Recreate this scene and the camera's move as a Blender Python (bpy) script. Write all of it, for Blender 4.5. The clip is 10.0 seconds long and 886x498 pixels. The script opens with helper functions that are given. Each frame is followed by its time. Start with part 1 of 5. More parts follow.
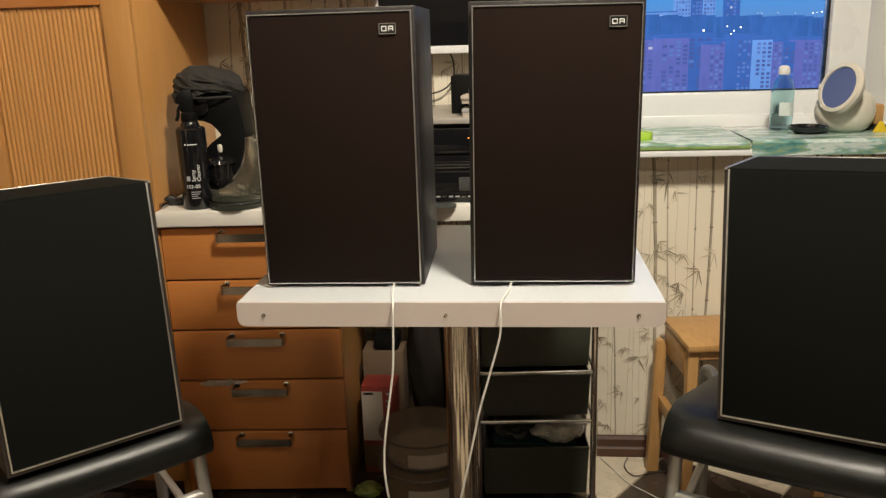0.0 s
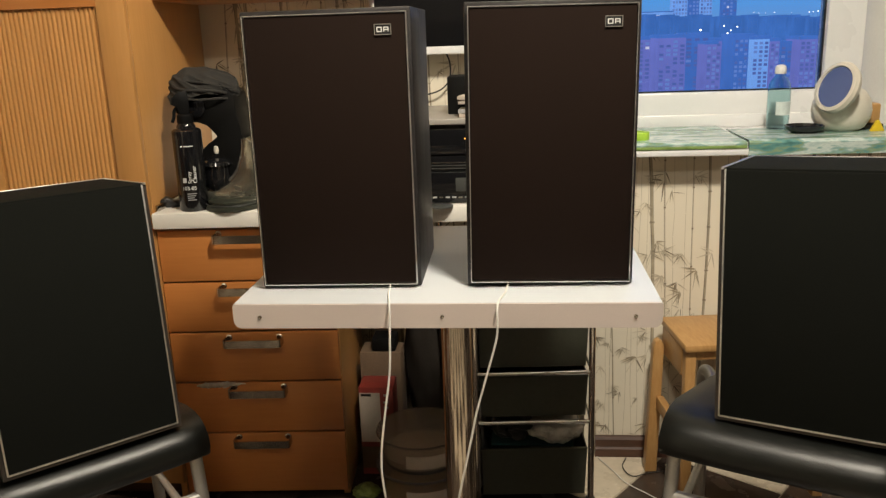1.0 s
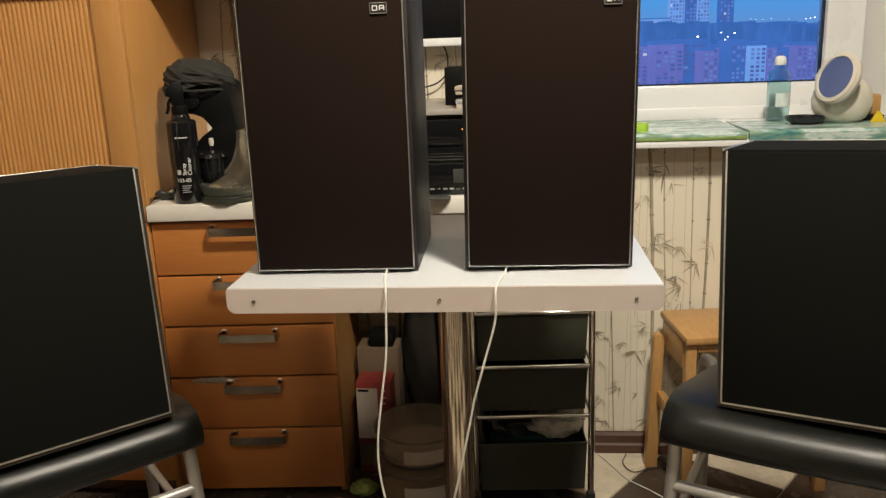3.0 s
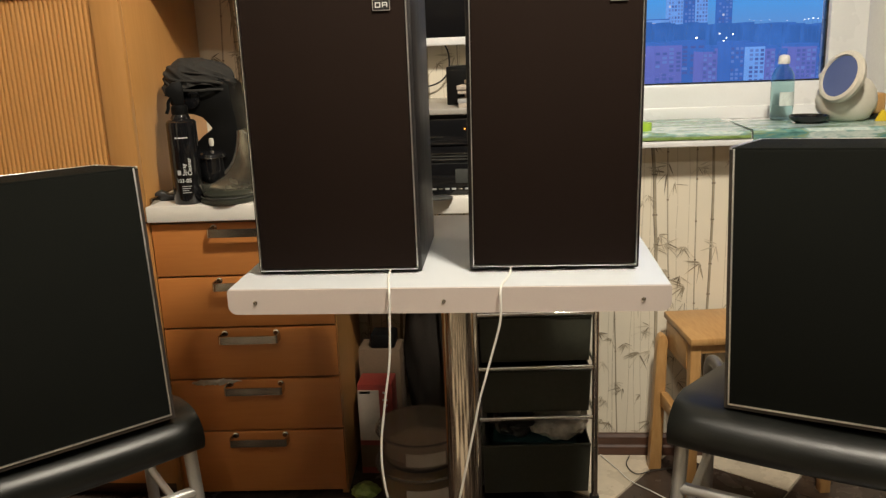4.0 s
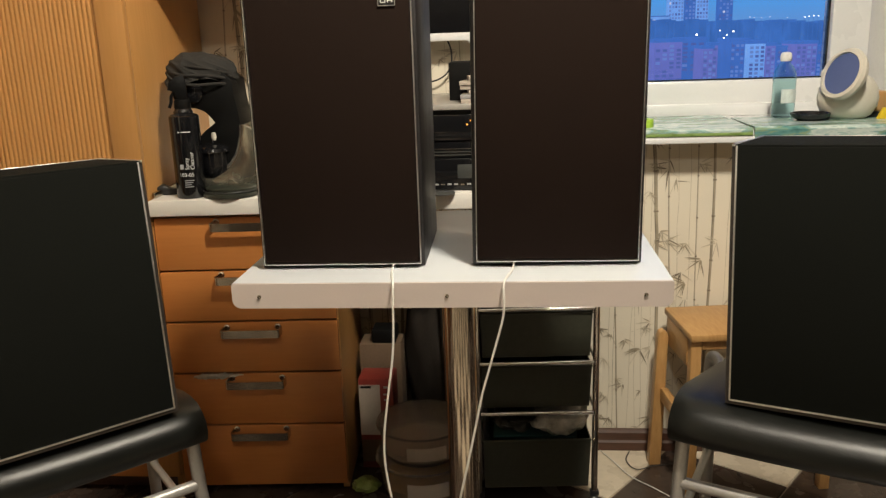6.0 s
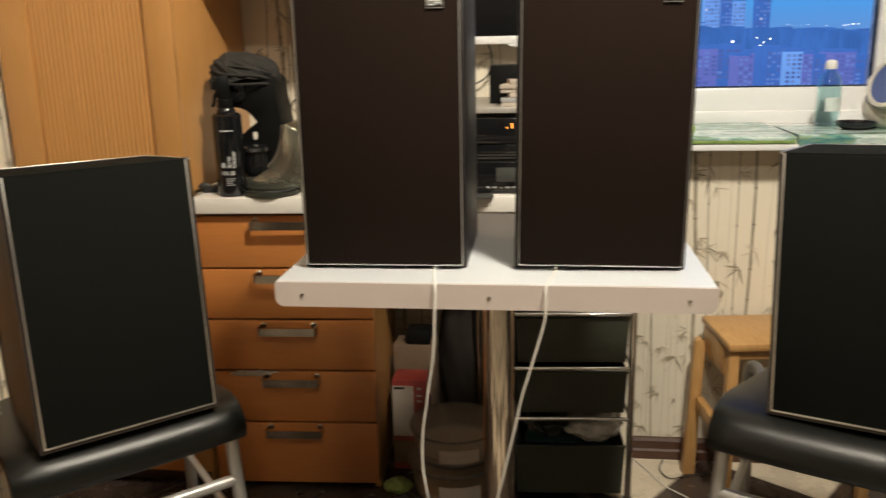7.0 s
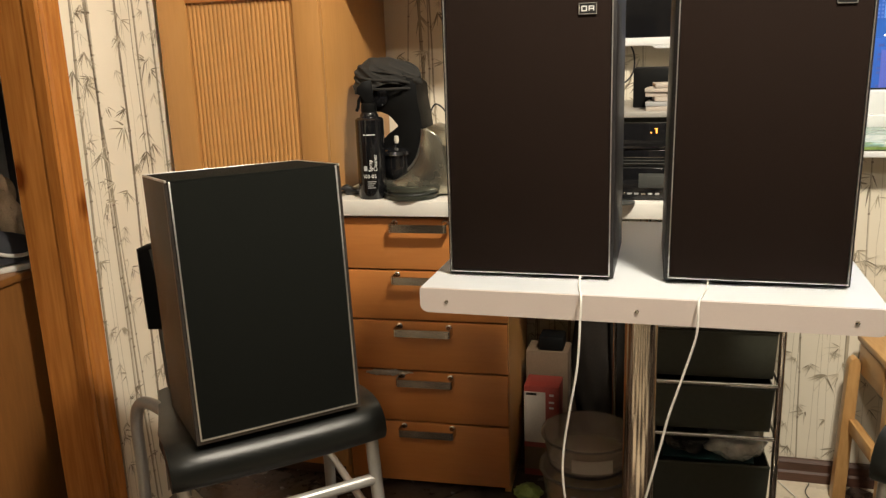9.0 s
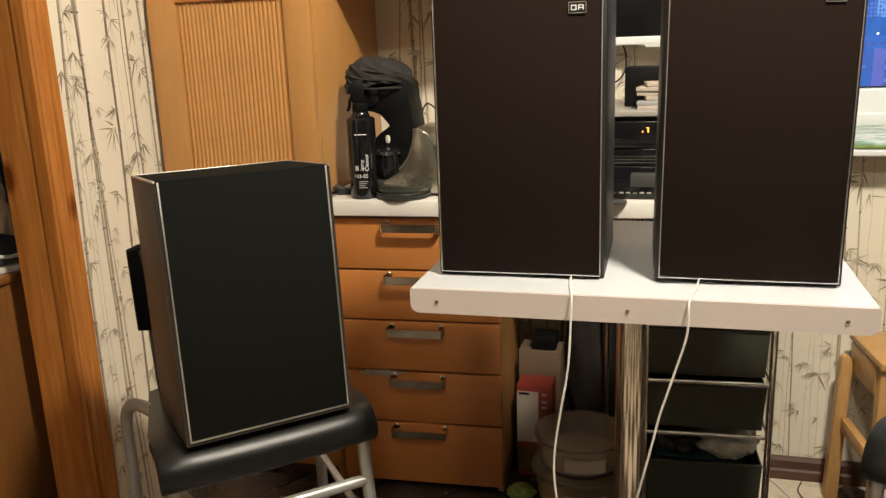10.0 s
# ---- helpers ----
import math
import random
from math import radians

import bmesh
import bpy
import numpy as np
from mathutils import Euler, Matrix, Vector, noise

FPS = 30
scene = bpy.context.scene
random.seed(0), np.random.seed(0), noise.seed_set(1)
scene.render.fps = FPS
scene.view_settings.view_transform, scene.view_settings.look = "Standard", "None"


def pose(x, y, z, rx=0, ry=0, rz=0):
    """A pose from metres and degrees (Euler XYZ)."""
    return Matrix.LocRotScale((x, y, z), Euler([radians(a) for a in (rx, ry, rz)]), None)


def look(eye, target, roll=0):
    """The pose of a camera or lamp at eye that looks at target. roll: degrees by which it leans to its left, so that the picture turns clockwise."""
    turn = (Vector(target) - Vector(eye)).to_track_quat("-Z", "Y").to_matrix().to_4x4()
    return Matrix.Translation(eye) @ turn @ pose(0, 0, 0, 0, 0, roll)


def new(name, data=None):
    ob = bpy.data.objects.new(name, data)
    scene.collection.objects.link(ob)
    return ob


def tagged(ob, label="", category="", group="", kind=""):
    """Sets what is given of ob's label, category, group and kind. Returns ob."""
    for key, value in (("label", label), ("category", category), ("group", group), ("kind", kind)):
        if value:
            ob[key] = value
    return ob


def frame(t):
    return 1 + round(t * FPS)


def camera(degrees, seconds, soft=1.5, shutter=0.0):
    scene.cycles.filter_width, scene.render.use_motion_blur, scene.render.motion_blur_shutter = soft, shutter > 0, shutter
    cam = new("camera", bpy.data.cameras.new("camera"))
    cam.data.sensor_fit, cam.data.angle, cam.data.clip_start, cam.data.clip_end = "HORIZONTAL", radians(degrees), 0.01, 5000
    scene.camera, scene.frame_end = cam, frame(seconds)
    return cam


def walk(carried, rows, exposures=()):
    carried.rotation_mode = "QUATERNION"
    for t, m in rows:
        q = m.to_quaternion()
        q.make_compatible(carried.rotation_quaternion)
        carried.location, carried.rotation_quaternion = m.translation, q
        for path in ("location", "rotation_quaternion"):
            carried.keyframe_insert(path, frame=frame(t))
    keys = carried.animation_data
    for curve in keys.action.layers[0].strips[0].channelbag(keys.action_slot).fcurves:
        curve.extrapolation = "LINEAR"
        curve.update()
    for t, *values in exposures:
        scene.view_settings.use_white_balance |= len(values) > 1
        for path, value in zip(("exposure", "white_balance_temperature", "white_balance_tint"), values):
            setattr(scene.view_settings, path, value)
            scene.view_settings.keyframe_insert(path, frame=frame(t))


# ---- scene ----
cam = camera(56.5, 10.0, soft=1.35, shutter=0.4)
PATH = [
    (0, (0.116, -0.027, 1.188), (-0.071, 1.898, 0.679), -1.8),
    (0.5, (0.117, -0.023, 1.188), (-0.066, 1.902, 0.679), -1.8),
    (1, (0.118, -0.024, 1.188), (-0.064, 1.902, 0.68), -2.0),
    (1.5, (0.118, -0.024, 1.184), (-0.067, 1.901, 0.676), -2.0),
    (2, (0.118, -0.016, 1.164), (-0.068, 1.91, 0.657), -2.2),
    (2.5, (0.12, -0.015, 1.154), (-0.059, 1.913, 0.655), -2.1),
    (4, (0.109, 0.002, 1.143), (-0.067, 1.933, 0.654), -2.2),
    (4.5, (0.108, 0.007, 1.143), (-0.067, 1.935, 0.643), -2.3),
    (5, (0.107, 0.004, 1.144), (-0.068, 1.932, 0.64), -2.3),
    (5.5, (0.104, 0.002, 1.144), (-0.071, 1.93, 0.641), -2.1),
    (6.8, (0.102, -0.011, 1.141), (-0.088, 1.919, 0.65), -1.3),
    (7, (0.083, -0.008, 1.142), (-0.16, 1.916, 0.653), -1.2),
    (7.5, (0.057, -0.009, 1.148), (-0.408, 1.873, 0.659), -1.7),
    (8, (0.047, -0.004, 1.151), (-0.496, 1.858, 0.662), -1.9),
    (8.5, (0.048, -0.004, 1.155), (-0.493, 1.858, 0.666), -1.8),
    (9, (0.05, -0.003, 1.155), (-0.486, 1.863, 0.671), -2.0),
    (9.5, (0.052, -0.002, 1.155), (-0.478, 1.865, 0.671), -2.0),
    (10, (0.055, 0.003, 1.155), (-0.468, 1.871, 0.669), -2.1),
]
walk(cam, [(t, look(eye, target, roll)) for t, eye, target, roll in PATH],
     exposures=[(0.0, -0.12), (6.4, -0.12), (8.0, 0.15), (10.0, 0.15)])

# ---- world, light ----
world = bpy.data.worlds.new("dusk")
scene.world = world
world.use_nodes = True
wn, wl = world.node_tree.nodes, world.node_tree.links
w_bg = wn["Background"]
w_co = wn.new("ShaderNodeTexCoord")
w_sep = wn.new("ShaderNodeSeparateXYZ")
w_ramp = wn.new("ShaderNodeValToRGB")
wl.new(w_co.outputs["Generated"], w_sep.inputs[0])
wl.new(w_sep.outputs["Z"], w_ramp.inputs[0])
wl.new(w_ramp.outputs[0], w_bg.inputs["Color"])
w_ramp.color_ramp.elements[0].position = 0.0
w_ramp.color_ramp.elements[0].color = (0.13, 0.31, 0.72, 1)
w_ramp.color_ramp.elements[1].position = 0.35
w_ramp.color_ramp.elements[1].color = (0.012, 0.10, 0.52, 1)
e_mid = w_ramp.color_ramp.elements.new(0.06)
e_mid.color = (0.05, 0.39, 0.95, 1)
w_bg.inputs["Strength"].default_value = 1.0

def lamp_or_fill(x, y, z, watts, size=0.26, target=None):
    data = bpy.data.lights.new("lamp_or_fill_light", "AREA")
    data.shape, data.size, data.energy = "DISK", size, watts
    data.color = (1.0, 0.905, 0.745)
    new("lamp_or_fill_light", data).matrix_world = look((x, y, z), target) if target else pose(x, y, z)


# Main ceiling lamp, placed where the cast shadows point back to.
lamp_or_fill(0.45, 0.61, 2.46, 58.0, 0.20, (-0.45, 1.72, 0.80))
# Added fill behind the camera to lift the shadows, no known fixture.
lamp_or_fill(0.05, -0.60, 2.50, 18.0)


# ---- mesh helpers ----
def part(name, bm, material, parent=None, label="", smooth=True):
    me = bpy.data.meshes.new(name)
    bm.to_mesh(me)
    bm.free()
    for m_ in (material if isinstance(material, (list, tuple)) else [material]):
        me.materials.append(m_)
    if smooth:
        me.shade_smooth()
        me.set_sharp_from_angle(angle=radians(38))
    ob = new(name, me)
    if parent is not None:
        ob.parent = parent
    if label:
        ob["label"] = label
    return ob


def thing(name, m, label, category, group="", kind=""):
    ob = new(name)
    ob.empty_display_size = 0.05
    ob.matrix_world = m
    return tagged(ob, label, category, group, kind)


def box(x0, x1, y0, y1, z0, z1, bev=0.0, seg=2):
    bm = bmesh.new()
    bmesh.ops.create_cube(bm, size=1)
    for v in bm.verts:
        v.co = Vector((x0 + (v.co.x + 0.5) * (x1 - x0), y0 + (v.co.y + 0.5) * (y1 - y0), z0 + (v.co.z + 0.5) * (z1 - z0)))
    if bev > 0:
        bmesh.ops.bevel(bm, geom=bm.edges[:], offset=bev, segments=seg, profile=0.5, affect="EDGES")
    return bm


def join(*bms):
    out = bmesh.new()
    for b in bms:
        me = bpy.data.meshes.new("tmp")
        b.to_mesh(me)
        b.free()
        out.from_mesh(me)
        bpy.data.meshes.remove(me)
    return out


def moved(bm, m):
    bmesh.ops.transform(bm, matrix=m, verts=bm.verts[:])
    return bm


def lathe(profile, n=32, cap=True):
    """Rows of (radius, height), turned round z."""
    bm = bmesh.new()
    rings = []
    for r, z in profile:
        rings.append([bm.verts.new((r * math.cos(2 * math.pi * i / n), r * math.sin(2 * math.pi * i / n), z)) for i in range(n)])
    for a, b in zip(rings, rings[1:]):
        for i in range(n):
            bm.faces.new((a[i], a[(i + 1) % n], b[(i + 1) % n], b[i]))
    if cap:
        if profile[0][0] > 1e-5:
            bm.faces.new(rings[0][::-1])
        if profile[-1][0] > 1e-5:
            bm.faces.new(rings[-1])
    bmesh.ops.remove_doubles(bm, verts=bm.verts[:], dist=1e-6)
    bmesh.ops.recalc_face_normals(bm, faces=bm.faces[:])
    return bm


def tube(points, r, n=10, cap=True):
    """A round bar along points; r is a number or one for each point."""
    pts = [Vector(p) for p in points]
    radii = r if isinstance(r, (list, tuple)) else [r] * len(pts)
    bm = bmesh.new()
    rings, side = [], None
    for i, p in enumerate(pts):
        d = (pts[min(i + 1, len(pts) - 1)] - pts[max(i - 1, 0)]).normalized()
        if side is None:
            side = d.orthogonal().normalized()
        side = (side - d * side.dot(d)).normalized()
        up = d.cross(side)
        rings.append([bm.verts.new(p + radii[i] * (math.cos(2 * math.pi * k / n) * side + math.sin(2 * math.pi * k / n) * up)) for k in range(n)])
    for a, b in zip(rings, rings[1:]):
        for k in range(n):
            bm.faces.new((a[k], a[(k + 1) % n], b[(k + 1) % n], b[k]))
    if cap:
        bm.faces.new(rings[0][::-1])
        bm.faces.new(rings[-1])
    bmesh.ops.recalc_face_normals(bm, faces=bm.faces[:])
    return bm


def curve_pts(ctrl, n=10):
    """Catmull-Rom through the control points."""
    c = [Vector(p) for p in ctrl]
    c = [c[0] * 2 - c[1]] + c + [c[-1] * 2 - c[-2]]
    out = []
    for i in range(1, len(c) - 2):
        p0, p1, p2, p3 = c[i - 1:i + 3]
        for k in range(n):
            t = k / n
            out.append(0.5 * (2 * p1 + (p2 - p0) * t + (2 * p0 - 5 * p1 + 4 * p2 - p3) * t * t + (3 * p1 - p0 - 3 * p2 + p3) * t ** 3))
    return out + [c[-2]]


def prism(pts, h, axis="z", bev=0.0):
    """A flat outline pushed h along an axis. For axis x the outline is (y, z), for y it is (x, z)."""
    bm = bmesh.new()
    put = {"z": lambda a, b, c: (a, b, c), "x": lambda a, b, c: (c, a, b), "y": lambda a, b, c: (a, c, b)}[axis]
    lo = [bm.verts.new(put(a, b, 0)) for a, b in pts]
    hi = [bm.verts.new(put(a, b, h)) for a, b in pts]
    bm.faces.new(lo)
    bm.faces.new(hi)
    n = len(pts)
    for i in range(n):
        bm.faces.new((lo[i], lo[(i + 1) % n], hi[(i + 1) % n], hi[i]))
    bmesh.ops.recalc_face_normals(bm, faces=bm.faces[:])
    if bev:
        bmesh.ops.bevel(bm, geom=bm.edges[:], offset=bev, segments=2, profile=0.5, affect="EDGES")
    return bm


def rounded(w, h, r, n=5):
    """A rounded rectangle about the origin."""
    out = []
    for cx, cy, a0 in ((w / 2 - r, h / 2 - r, 0), (-w / 2 + r, h / 2 - r, 90), (-w / 2 + r, -h / 2 + r, 180), (w / 2 - r, -h / 2 + r, 270)):
        for k in range(n + 1):
            a = radians(a0 + 90 * k / n)
            out.append((cx + r * math.cos(a), cy + r * math.sin(a)))
    return out


def ring_frame(w, h, t, y0, y1, bev=0.0):
    """Four mitred bars round a w x h opening's outside, in the xz plane, from z = 0."""
    bms = []
    for a, b in (((-w / 2, 0), (w / 2, 0)), ((w / 2, 0), (w / 2, h)), ((w / 2, h), (-w / 2, h)), ((-w / 2, h), (-w / 2, 0))):
        ins = lambda p: (p[0] - math.copysign(t, p[0]), p[1] + (t if p[1] < h / 2 else -t))
        bms.append(moved(prism([a, b, ins(b), ins(a)], y1 - y0, "y"), Matrix.Translation((0, y0, 0))))
    out = join(*bms)
    bmesh.ops.remove_doubles(out, verts=out.verts[:], dist=1e-6)
    return out


# ---- materials ----
def shader(name):
    m = bpy.data.materials.new(name)
    m.use_nodes = True
    return m, m.node_tree.nodes, m.node_tree.links, m.node_tree.nodes["Principled BSDF"]


def mat(name, col, rough=0.5, metal=0.0, var=0.12, scale=6.0, stretch=(1, 1, 1), bump=0.05, fine=180.0, rvar=0.12, coat=0.0, spec=0.5, col2=None):
    """Base colour broken up by a broad and a fine noise, with wear in the gloss and a fine relief."""
    m, n, l, b = shader(name)
    co = n.new("ShaderNodeTexCoord")
    mp = n.new("ShaderNodeMapping")
    mp.inputs["Scale"].default_value = stretch
    l.new(co.outputs["Object"], mp.inputs[0])
    broad, thin = n.new("ShaderNodeTexNoise"), n.new("ShaderNodeTexNoise")
    broad.inputs["Scale"].default_value, broad.inputs["Detail"].default_value = scale, 4
    thin.inputs["Scale"].default_value, thin.inputs["Detail"].default_value = fine, 3
    l.new(mp.outputs[0], broad.inputs["Vector"])
    l.new(mp.outputs[0], thin.inputs["Vector"])
    mixn = n.new("ShaderNodeMix")
    mixn.inputs[0].default_value = 0.4
    l.new(broad.outputs["Fac"], mixn.inputs[2])
    l.new(thin.outputs["Fac"], mixn.inputs[3])
    ramp = n.new("ShaderNodeValToRGB")
    ramp.color_ramp.elements[0].position, ramp.color_ramp.elements[1].position = 0.32, 0.68
    c2 = col2 or tuple(min(1, c * (1 + var)) for c in col)
    ramp.color_ramp.elements[0].color = (*(c * (1 - var) for c in col), 1)
    ramp.color_ramp.elements[1].color = (*c2, 1)
    l.new(mixn.outputs[0], ramp.inputs[0])
    l.new(ramp.outputs[0], b.inputs["Base Color"])
    rr = n.new("ShaderNodeMapRange")
    rr.inputs["To Min"].default_value, rr.inputs["To Max"].default_value = max(0.02, rough - rvar), min(1, rough + rvar)
    l.new(broad.outputs["Fac"], rr.inputs[0])
    l.new(rr.outputs[0], b.inputs["Roughness"])
    b.inputs["Metallic"].default_value = metal
    b.inputs["Coat Weight"].default_value = coat
    b.inputs["Specular IOR Level"].default_value = spec
    if bump:
        bp = n.new("ShaderNodeBump")
        bp.inputs["Strength"].default_value, bp.inputs["Distance"].default_value = bump, 0.002
        l.new(thin.outputs["Fac"], bp.inputs["Height"])
        l.new(bp.outputs[0], b.inputs["Normal"])
    return m


def wood(name, dark, light, grain=(14, 14, 1.2), rough=0.38, rings=6.0, knots=False, coat=0.15, bump=0.08):
    """Veneer or plank: streaks along the axis with the small grain number."""
    m, n, l, b = shader(name)
    co, mp = n.new("ShaderNodeTexCoord"), n.new("ShaderNodeMapping")
    mp.inputs["Scale"].default_value = grain
    l.new(co.outputs["Object"], mp.inputs[0])
    oi = n.new("ShaderNodeObjectInfo")
    add = n.new("ShaderNodeVectorMath")
    add.operation = "ADD"
    sc = n.new("ShaderNodeVectorMath")
    sc.operation = "SCALE"
    sc.inputs["Scale"].default_value = 13.0
    comb = n.new("ShaderNodeCombineXYZ")
    for k in range(3):
        l.new(oi.outputs["Random"], comb.inputs[k])
    l.new(comb.outputs[0], sc.inputs[0])
    l.new(mp.outputs[0], add.inputs[0])
    l.new(sc.outputs[0], add.inputs[1])
    big, thin = n.new("ShaderNodeTexNoise"), n.new("ShaderNodeTexNoise")
    big.inputs["Scale"].default_value, big.inputs["Detail"].default_value, big.inputs["Distortion"].default_value = rings * 0.25, 3, 0.6
    thin.inputs["Scale"].default_value, thin.inputs["Detail"].default_value = rings * 2.2, 6
    l.new(add.outputs[0], big.inputs["Vector"])
    l.new(add.outputs[0], thin.inputs["Vector"])
    mixn = n.new("ShaderNodeMix")
    mixn.inputs[0].default_value = 0.55
    l.new(big.outputs["Fac"], mixn.inputs[2])
    l.new(thin.outputs["Fac"], mixn.inputs[3])
    ramp = n.new("ShaderNodeValToRGB")
    ramp.color_ramp.elements[0].position, ramp.color_ramp.elements[1].position = 0.33, 0.66
    ramp.color_ramp.elements[0].color, ramp.color_ramp.elements[1].color = (*dark, 1), (*light, 1)
    l.new(mixn.outputs[0], ramp.inputs[0])
    col = ramp.outputs[0]
    if knots:
        vor = n.new("ShaderNodeTexVoronoi")
        vm = n.new("ShaderNodeMapping")
        vm.inputs["Scale"].default_value = (4, 4, 2.2)
        l.new(co.outputs["Object"], vm.inputs[0])
        l.new(vm.outputs[0], vor.inputs["Vector"])
        vor.inputs["Scale"].default_value = 1.0
        kr = n.new("ShaderNodeValToRGB")
        kr.color_ramp.elements[0].position, kr.color_ramp.elements[1].position = 0.05, 0.10
        kr.color_ramp.elements[0].color, kr.color_ramp.elements[1].color = (0.35, 0.22, 0.14, 1), (1, 1, 1, 1)
        l.new(vor.outputs["Distance"], kr.inputs[0])
        mul = n.new("ShaderNodeMix")
        mul.data_type, mul.blend_type = "RGBA", "MULTIPLY"
        mul.inputs[0].default_value = 1.0
        l.new(col, mul.inputs[6])
        l.new(kr.outputs[0], mul.inputs[7])
        col = mul.outputs[2]
    l.new(col, b.inputs["Base Color"])
    b.inputs["Roughness"].default_value = rough
    b.inputs["Coat Weight"].default_value, b.inputs["Coat Roughness"].default_value = coat, 0.25
    bp = n.new("ShaderNodeBump")
    bp.inputs["Strength"].default_value, bp.inputs["Distance"].default_value = bump, 0.001
    l.new(thin.outputs["Fac"], bp.inputs["Height"])
    l.new(bp.outputs[0], b.inputs["Normal"])
    return m


def clear(name, col, rough=0.05, ior=1.3, trans=1.0):
    m, n, l, b = shader(name)
    b.inputs["Base Color"].default_value = (*col, 1)
    b.inputs["Roughness"].default_value = rough
    b.inputs["Transmission Weight"].default_value = trans
    b.inputs["IOR"].default_value = ior
    return m


def glow(name, col, strength):
    m, n, l, b = shader(name)
    b.inputs["Base Color"].default_value = (*(c * 0.3 for c in col), 1)
    b.inputs["Emission Color"].default_value = (*col, 1)
    b.inputs["Emission Strength"].default_value = strength
    return m


M_PAPER = mat("wallpaper", (0.78, 0.715, 0.585), 0.85, var=0.05, scale=3, bump=0.18, fine=420, rvar=0.05)
M_PRINT = [mat("print_dark", (0.235, 0.195, 0.140), 0.85, var=0.3, scale=22, bump=0.1, fine=400),
           mat("print_mid", (0.38, 0.33, 0.24), 0.85, var=0.25, scale=22, bump=0.1, fine=400),
           mat("print_pale", (0.54, 0.48, 0.37), 0.85, var=0.2, scale=22, bump=0.1, fine=400)]
M_PLASTER = mat("white_plaster", (0.73, 0.72, 0.69), 0.8, var=0.05, scale=4, bump=0.12, fine=150)
# Dark tone for unseen walls, picked to cut bounced light.
M_GREYWALL = mat("grey_brown_wall", (0.24, 0.22, 0.20), 0.85, var=0.06, scale=3, bump=0.1)
M_CEIL = mat("ceiling_paint", (0.80, 0.78, 0.74), 0.85, var=0.03, bump=0.05)
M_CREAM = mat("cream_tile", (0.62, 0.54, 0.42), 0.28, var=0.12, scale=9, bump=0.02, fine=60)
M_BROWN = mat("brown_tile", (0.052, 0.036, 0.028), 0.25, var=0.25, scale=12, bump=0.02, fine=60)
M_GROUT = mat("grout", (0.22, 0.18, 0.14), 0.9, var=0.2, scale=30)
M_BASEB = wood("dark_baseboard", (0.05, 0.022, 0.014), (0.10, 0.045, 0.028), grain=(1.2, 14, 14), rough=0.4)
M_BEECH = wood("orange_veneer", (0.468, 0.231, 0.070), (0.528, 0.266, 0.087), grain=(10, 10, 0.9), rough=0.36)
# Cross-grain veneer, reddened for the warm shade on the drawer fronts.
M_BEECH_H = wood("orange_veneer_cross", (0.46, 0.170, 0.042), (0.505, 0.195, 0.051), grain=(0.9, 10, 10), rough=0.36)
M_PINE = wood("varnished_pine", (0.27, 0.090, 0.016), (0.50, 0.200, 0.045), grain=(9, 9, 0.5), rough=0.22, knots=True, coat=0.5)
# Darker copy of the orange veneer, used on the hallway cabinet only.
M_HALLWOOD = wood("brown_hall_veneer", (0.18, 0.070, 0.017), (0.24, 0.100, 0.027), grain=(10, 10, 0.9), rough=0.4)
M_STOOLWOOD = wood("pale_pine", (0.42, 0.22, 0.075), (0.53, 0.31, 0.12), grain=(12, 2.0, 2.0), rough=0.4)
# Table front edge: darker, pinkish tone of its shaded side is in the colour.
M_EDGE_SHADE = mat("shaded_white_edge", (0.53, 0.460, 0.425), 0.42, var=0.03, scale=5, bump=0.03, fine=300, rvar=0.06)
M_POLE = mat("worn_chrome_pole", (0.62, 0.56, 0.49), 0.14, metal=1.0, var=0.12, scale=3, bump=0.0, rvar=0.05)
M_DULLBK = mat("dull_black_plastic", (0.0055, 0.0055, 0.0055), 0.46, var=0.15, scale=20, bump=0.03, fine=400, spec=0.12)
# Table top white, with the cool tint of its light mixed in.
M_WHITE = mat("white_laminate", (0.575, 0.600, 0.625), 0.30, var=0.03, scale=5, bump=0.03, fine=300, rvar=0.06)
M_COUNTER = mat("warm_white_worktop", (0.74, 0.715, 0.66), 0.32, var=0.04, scale=5, bump=0.03, fine=300, rvar=0.06)
M_UPVC = mat("white_window_plastic", (0.78, 0.785, 0.785), 0.28, var=0.02, bump=0.01)
M_CHROME = mat("chrome", (0.70, 0.68, 0.65), 0.10, metal=1.0, var=0.04, bump=0.0, rvar=0.05)
M_STEEL = mat("brushed_steel", (0.48, 0.445, 0.39), 0.25, metal=1.0, var=0.05, scale=3, bump=0.0, rvar=0.04)
M_SILVER = mat("silver_trim", (0.86, 0.84, 0.80), 0.36, metal=1.0, var=0.08, scale=8, bump=0.0)
M_DKFRAME = mat("dark_bronze_frame", (0.050, 0.042, 0.037), 0.34, metal=0.5, var=0.15, scale=9, bump=0.02)
M_BRONZE = mat("bronze_cabinet", (0.115, 0.095, 0.070), 0.46, metal=0.25, var=0.15, scale=9, bump=0.03)
M_GREYTUBE = mat("grey_painted_tube", (0.42, 0.41, 0.39), 0.36, metal=0.55, var=0.08, bump=0.02)
M_BLACKVINYL = mat("black_ash_vinyl", (0.017, 0.015, 0.015), 0.42, var=0.3, scale=5, stretch=(14, 14, 1.5), bump=0.12, fine=90, spec=0.35)
M_GRILLE_BR = mat("brown_black_cloth", (0.0126, 0.0071, 0.0052), 0.9, var=0.12, scale=3, bump=0.35, fine=1400, rvar=0.05, spec=0.10)
